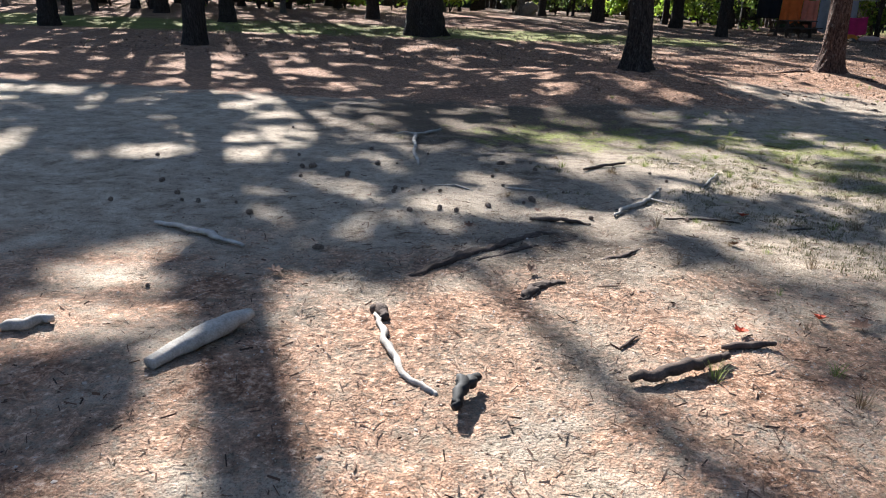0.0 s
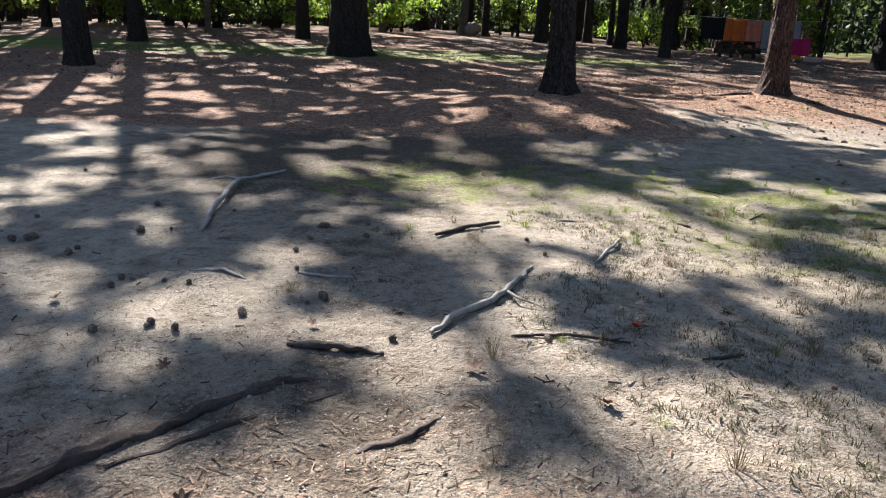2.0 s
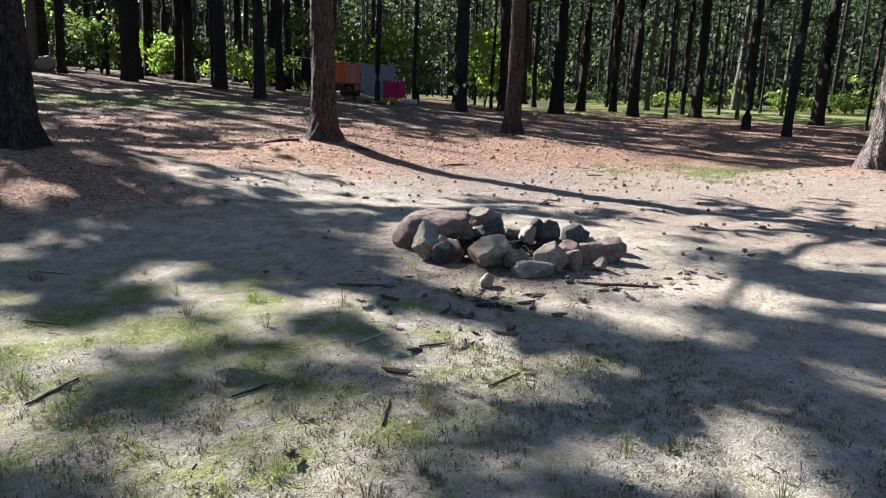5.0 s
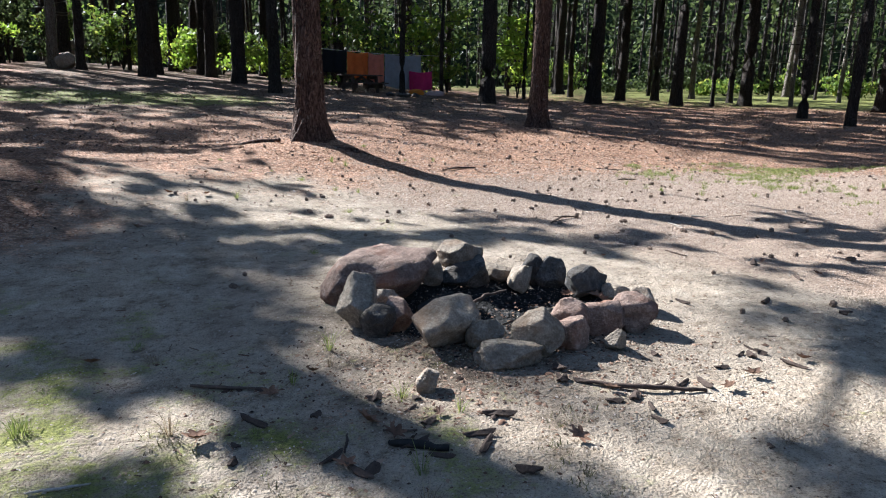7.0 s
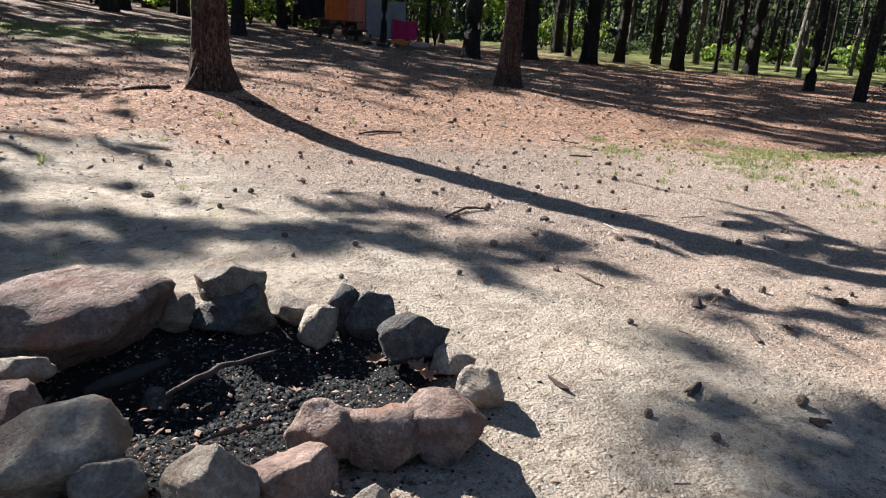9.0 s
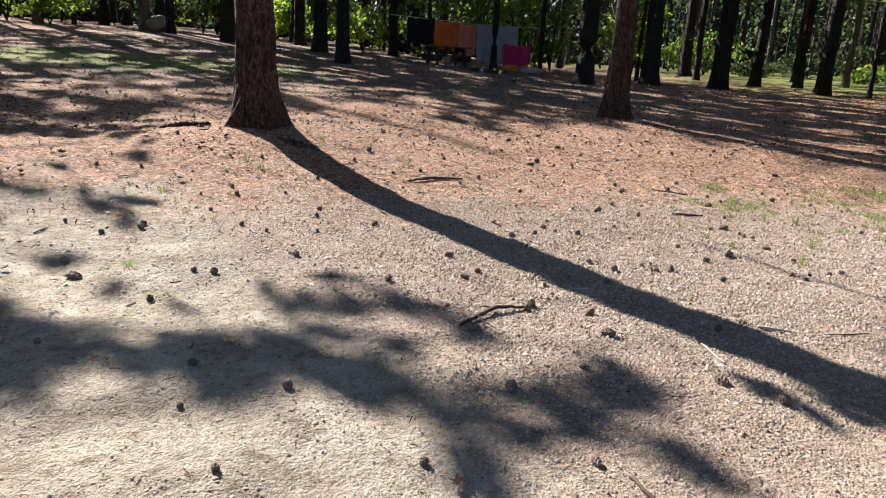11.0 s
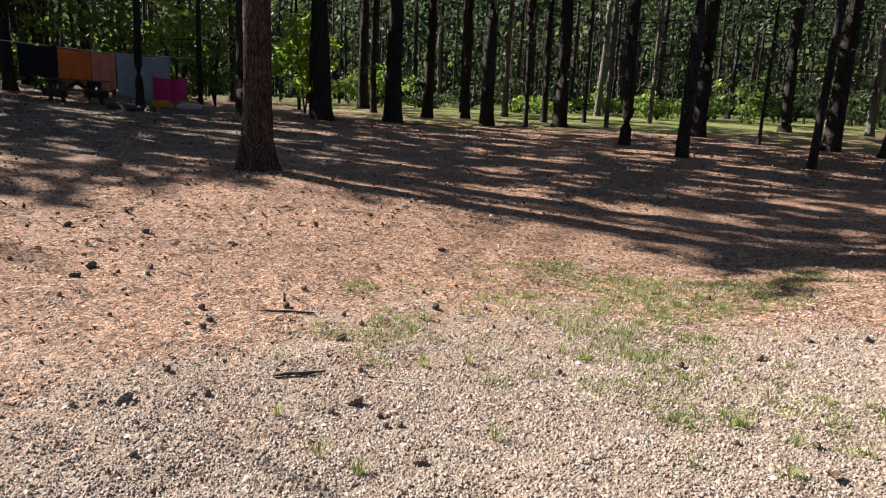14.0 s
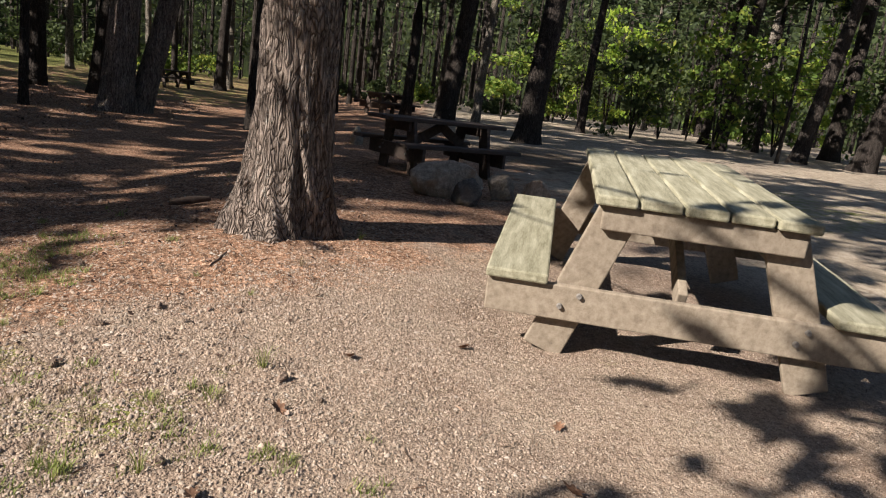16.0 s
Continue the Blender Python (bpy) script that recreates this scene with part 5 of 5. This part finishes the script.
def crumbs(name, pts, rs, lo, hi, material, label, squash=0.6):
    """Loose bits: lumps sunk into the ground, each turned its own way, joined as stuff."""
    n = len(pts)
    s = (0.62 + 0.5 * smooth_step(pts[:, 1:2], 11, 14)) * rs.uniform(lo, hi, (n, 1)) * np.where(rs.rand(n, 1) < 0.05, 1.8, 1)
    a = rs.uniform(0, 6.28, n)
    u = np.stack([np.cos(a), np.sin(a), 0.2 * rs.normal(size=n)], 1) * s * rs.uniform(0.8, 1.7, (n, 1))
    v = np.stack([-np.sin(a), np.cos(a), 0.2 * rs.normal(size=n)], 1) * s * rs.uniform(0.6, 1.0, (n, 1))
    w = np.stack([0.15 * rs.normal(size=n), 0.15 * rs.normal(size=n), np.ones(n)], 1) * s * squash
    c = pts + np.array([0, 0, 1.0]) * (s * squash * 0.45 + relief(pts[:, 0], pts[:, 1])[:, None])
    low = np.array([0, 0, 0.35]) * s * squash
    six = np.stack([c + u - low, c - u - low, c + v - low, c - v - low, c + w], 1).reshape(-1, 3)
    f = np.array([(0, 2, 4), (2, 1, 4), (1, 3, 4), (3, 0, 4)])
    faces = (np.arange(n)[:, None, None] * 5 + f).reshape(-1, 3)
    me = bpy.data.meshes.new(name)
    me.vertices.add(len(six))
    me.vertices.foreach_set("co", six.astype(np.float32).ravel())
    me.loops.add(faces.size)
    me.loops.foreach_set("vertex_index", faces.astype(np.int32).ravel())
    me.polygons.add(len(faces))
    me.polygons.foreach_set("loop_start", np.arange(0, faces.size, 3, dtype=np.int32))
    me.materials.append(material)
    me.polygons.foreach_set("use_smooth", np.ones(len(faces), bool))
    me.update(calc_edges=True)
    return tagged(new(name, me), label, "debris", kind="stuff")


SANDY = chip_material("sand_crumbs", (0.25, 0.2, 0.155), (0.36, 0.3, 0.245), (0.46, 0.395, 0.335))
WOODY = chip_material("wood_crumbs", (0.035, 0.022, 0.016), (0.15, 0.085, 0.055), (0.36, 0.25, 0.175))
COAL = chip_material("charcoal_bits", (0.004, 0.004, 0.004), (0.01, 0.01, 0.01), (0.07, 0.067, 0.064))
pts, rs = scatter(110000, 2.3, 51)
crumbs("sand_crumbs", pts, rs, 0.003, 0.0085, SANDY, "loose crumbs of sand and gravel")
GRAVELLY = chip_material("gravel_lumps", (0.16, 0.113, 0.083), (0.295, 0.222, 0.17), (0.435, 0.348, 0.275))
rs = np.random.RandomState(56)
gx, gy = rs.uniform(6.8, 16.0, 420000), rs.uniform(9.6, 17.6, 420000)
near = np.exp(-((np.maximum(gy - 15.2, 0) / 1.6) ** 2)) * np.exp(-((np.maximum(gx - 13.6, 0) / 1.2) ** 2)) * np.exp(-((np.maximum(9.2 - gx, 0) / 1.4) ** 2))
keep = rs.rand(len(gx)) < gravel_at(gx, gy) * near * (1 - 0.9 * smooth_step(litter_at(gx, gy), 0.25, 0.7))
gx, gy = gx[keep], gy[keep]
crumbs("gravel_lumps", np.column_stack([gx, gy, ground_z(gx, gy)]), rs, 0.0028, 0.0064, GRAVELLY, "crumbly lumps of gravel and dried soil", 1.05)
pts, rs = scatter(56000, 2.4, 52)
keep = rs.rand(len(pts)) < 0.05 + 0.95 * litter_at(pts[:, 0], pts[:, 1]) ** 1.7 + blob(pts[:, 0], pts[:, 1], 0.6, 4.8, 1.8)
crumbs("wood_chips", pts[keep], rs, 0.004, 0.011, WOODY, "loose bark chips and cone scales", 0.35)
rs = np.random.RandomState(53)
p = np.column_stack([6.68 + rs.normal(size=4500) * 0.32, 10.95 + rs.normal(size=4500) * 0.26])
crumbs("charcoal", np.column_stack([p, ground_z(p[:, 0], p[:, 1]) - 0.085 * np.exp(-(((p[:, 0] - 6.68) / 0.62) ** 2 + ((p[:, 1] - 10.95) / 0.5) ** 2) ** 2)]), rs, 0.004, 0.015, COAL, "charcoal and ash in the fire pit")

p = np.column_stack([6.3 + rs.normal(size=2600) * 0.62, 10.2 + rs.normal(size=2600) * 0.34])
crumbs("dark_crumbs", np.column_stack([p, ground_z(p[:, 0], p[:, 1])]), rs, 0.004, 0.017, WOODY, "dark crumbs of bark and soil before the fire pit", 0.5)


def bark_piece_mesh(length, width, seed):
    """A torn flake of bark: ragged outline, bowed across, with a thickness."""
    r2 = random.Random(seed)
    n = 14
    rim = []
    for k in range(n):
        a = 2 * math.pi * k / n
        r = r2.uniform(0.7, 1.1)
        rim.append((0.5 * length * r * math.cos(a), 0.5 * width * r * math.sin(a)))
    verts = [(x, y, 0.012 + 0.02 * math.cos(3.0 * y / width) + r2.uniform(-0.004, 0.004)) for x, y in rim]
    verts += [(x * 0.9, y * 0.9, z - 0.01) for x, y, z in verts]
    verts += [(0, 0, 0.034), (0, 0, 0.02)]
    faces = [(k, (k + 1) % n, 2 * n) for k in range(n)] + [(n + (k + 1) % n, n + k, 2 * n + 1) for k in range(n)]
    faces += [(k, n + k, n + (k + 1) % n, (k + 1) % n) for k in range(n)]
    return mesh_of("bark_piece", verts, faces, WOOD_ROT, False)


BARK_BITS = [bark_piece_mesh(0.16, 0.05, 1), bark_piece_mesh(0.11, 0.06, 2), bark_piece_mesh(0.08, 0.05, 3), bark_piece_mesh(0.2, 0.045, 4)]
for cx, cy, sx, sy, n in ((5.75, 9.75, 0.3, 0.28, 20), (6.5, 9.75, 0.45, 0.25, 12), (7.35, 9.95, 0.3, 0.2, 6), (5.2, 9.2, 0.4, 0.3, 8), (8.4, 10.6, 0.6, 0.6, 6)):
    for _ in range(n):
        x, y = cx + r5.gauss(0, sx), cy + r5.gauss(0, sy)
        if (x - 6.7) ** 2 + (y - 11) ** 2 < 0.8:
            continue
        ob = new("bark_piece", BARK_BITS[r5.randrange(4)])
        ob.matrix_world = pose(x, y, gz(x, y) - 0.008, r5.uniform(-8, 8), r5.uniform(-8, 8), r5.uniform(0, 360)) @ Matrix.Scale(r5.uniform(0.5, 1.0), 4)
        tagged(ob, "torn dark flake of bark lying on sand", "bark", "bark flakes by the fire pit")


def needles(n, spread, seed):
    """Fallen needles and slivers of wood, single blades lying on the ground."""
    pts, rs = scatter(n, spread, seed)
    x, y = pts[:, 0], pts[:, 1]
    keep = rs.rand(n) < 0.04 + 0.96 * litter_at(x, y) ** 1.7 + blob(x, y, 0.6, 4.8, 1.8)
    pts = pts[keep]
    n = len(pts)
    a = rs.uniform(0, 6.28, n)
    ln, wd = rs.uniform(0.008, 0.03, (n, 1)), rs.uniform(0.001, 0.0028, (n, 1))
    d = np.stack([np.cos(a), np.sin(a), 0.18 * rs.normal(size=n)], 1) * ln
    s = np.stack([-np.sin(a), np.cos(a), 0.5 * rs.normal(size=n)], 1) * wd
    c = pts + np.array([0, 0, 1.0]) * (0.006 + relief(pts[:, 0], pts[:, 1])[:, None])
    tagged(new("needle_litter", quads_mesh("needle_litter", np.stack([c - d - s, c - d + s, c + d + s, c + d - s], 1), WOODY)), "fallen brown pine needles and slivers", "debris", kind="stuff")


needles(80000, 2.6, 54)


def flakes(n, x0, x1, y0, y1, lo, hi, seed, name, label):
    """Dead leaves and bark flakes strewn over the forest floor, each a small tilted blade."""
    rs = np.random.RandomState(seed)
    x, y = rs.uniform(x0, x1, n), rs.uniform(y0, y1, n)
    keep = rs.rand(n) < litter_at(x, y) + 0.6 * smooth_step(y, 19, 22)
    x, y = x[keep], y[keep]
    n = len(x)
    a = rs.uniform(0, 6.28, n)
    u = np.stack([np.cos(a), np.sin(a), 0.35 * rs.normal(size=n)], 1) * rs.uniform(lo, hi, (n, 1))
    v = np.stack([-np.sin(a), np.cos(a), 0.35 * rs.normal(size=n)], 1) * rs.uniform(lo, hi, (n, 1)) * 0.55
    c = np.stack([x, y, ground_z(x, y) + relief(x, y) + 0.35 * hi + 0.004], 1)
    tagged(new(name, quads_mesh(name, np.stack([c - u, c + v, c + u * 0.9, c - v], 1), FLAKE)), label, "debris", kind="stuff")


FLAKE = chip_material("leaf_flakes", (0.03, 0.02, 0.016), (0.16, 0.095, 0.07), (0.4, 0.31, 0.25))
flakes(26000, 2.5, 19, 13, 22, 0.009, 0.022, 61, "leaf_litter", "brown and pale flakes of leaf litter")
flakes(42000, -12, 34, 18, 40, 0.018, 0.045, 62, "forest_litter", "dead leaves strewn over the forest floor")


def low_growth(name, n, seed, span, patches, material, tall, label, least=0.0):
    """Small stems that stand close over the ground in patches (x, y, reach, share), too many to count."""
    rs = np.random.RandomState(seed)
    x, y = rs.uniform(span[0], span[1], n), rs.uniform(span[2], span[3], n)
    thick = rough_field(x, y, 0.5, seed + 1) * 0.6 + rough_field(x, y, 0.16, seed + 2) * 0.4
    keep = thick < sum(blob(x, y, *q) for q in patches) + least
    x, y = x[keep], y[keep]
    m = 9
    x, y = np.repeat(x, m) + rs.normal(size=len(x) * m) * 0.014, np.repeat(y, m) + rs.normal(size=len(y) * m) * 0.014
    k = len(x)
    a = rs.uniform(0, 6.28, k)
    h = rs.uniform(0.2, 1.0, k) * tall
    out = np.stack([np.cos(a), np.sin(a), 0 * a], 1) * (h * rs.uniform(0.3, 1.1, k))[:, None]
    side = np.stack([-np.sin(a), np.cos(a), 0 * a], 1) * rs.uniform(0.0012, 0.004, (k, 1))
    c = np.stack([x, y, ground_z(x, y) + relief(x, y) - 0.004], 1)
    tip = c + out + np.array([0, 0, 1.0]) * h[:, None]
    tagged(new(name, quads_mesh(name, np.stack([c - side, c + side, tip], 1), material, 3)), label, "grass", kind="stuff")


low_growth("low_weeds", 16000, 71, (0.6, 7.2, 4.6, 10.4), ((4.2, 7.9, 1.7, 0.46), (2.7, 6.2, 1.2, 0.46), (5.8, 8.6, 1.2, 0.36), (2.4, 8.6, 1.2, 0.36)), WEED_LEAF, 0.03, "dry low weeds and moss stems on trodden sand", 0.14)
low_growth("moss_growth", 9000, 74, (-1.0, 7.0, 6.5, 12.0), ((4.6, 9.0, 1.6, 0.4), (2.8, 10.2, 1.6, 0.44), (0.8, 10.6, 1.5, 0.44), (5.4, 8.5, 0.7, 0.4)), GRASS, 0.02, "yellow-green moss and seedlings on sand")
low_growth("fine_grass", 14000, 77, (9.5, 16.5, 12.8, 17.2), ((12.6, 15.8, 1.4, 0.5), (12.2, 14.0, 0.7, 0.55), (13.8, 15.0, 1.0, 0.46), (11.0, 15.7, 0.6, 0.4), (15.2, 14.6, 0.8, 0.42), (10.3, 14.3, 0.35, 0.5), (12.0, 12.9, 0.5, 0.4)), GRASS, 0.05, "sparse fine green grass on crumbly gravel")
rs = np.random.RandomState(72)
p = np.column_stack([rs.uniform(-2.5, 7.5, 9000), rs.uniform(3.2, 12.0, 9000)])
p = p[rough_field(p[:, 0], p[:, 1], 0.35, 43) < 0.52]
crumbs("soil_bits", np.column_stack([p, ground_z(p[:, 0], p[:, 1])]), rs, 0.004, 0.013, WOODY, "dark bits of bark, cone scales and soil on sand", 0.5)
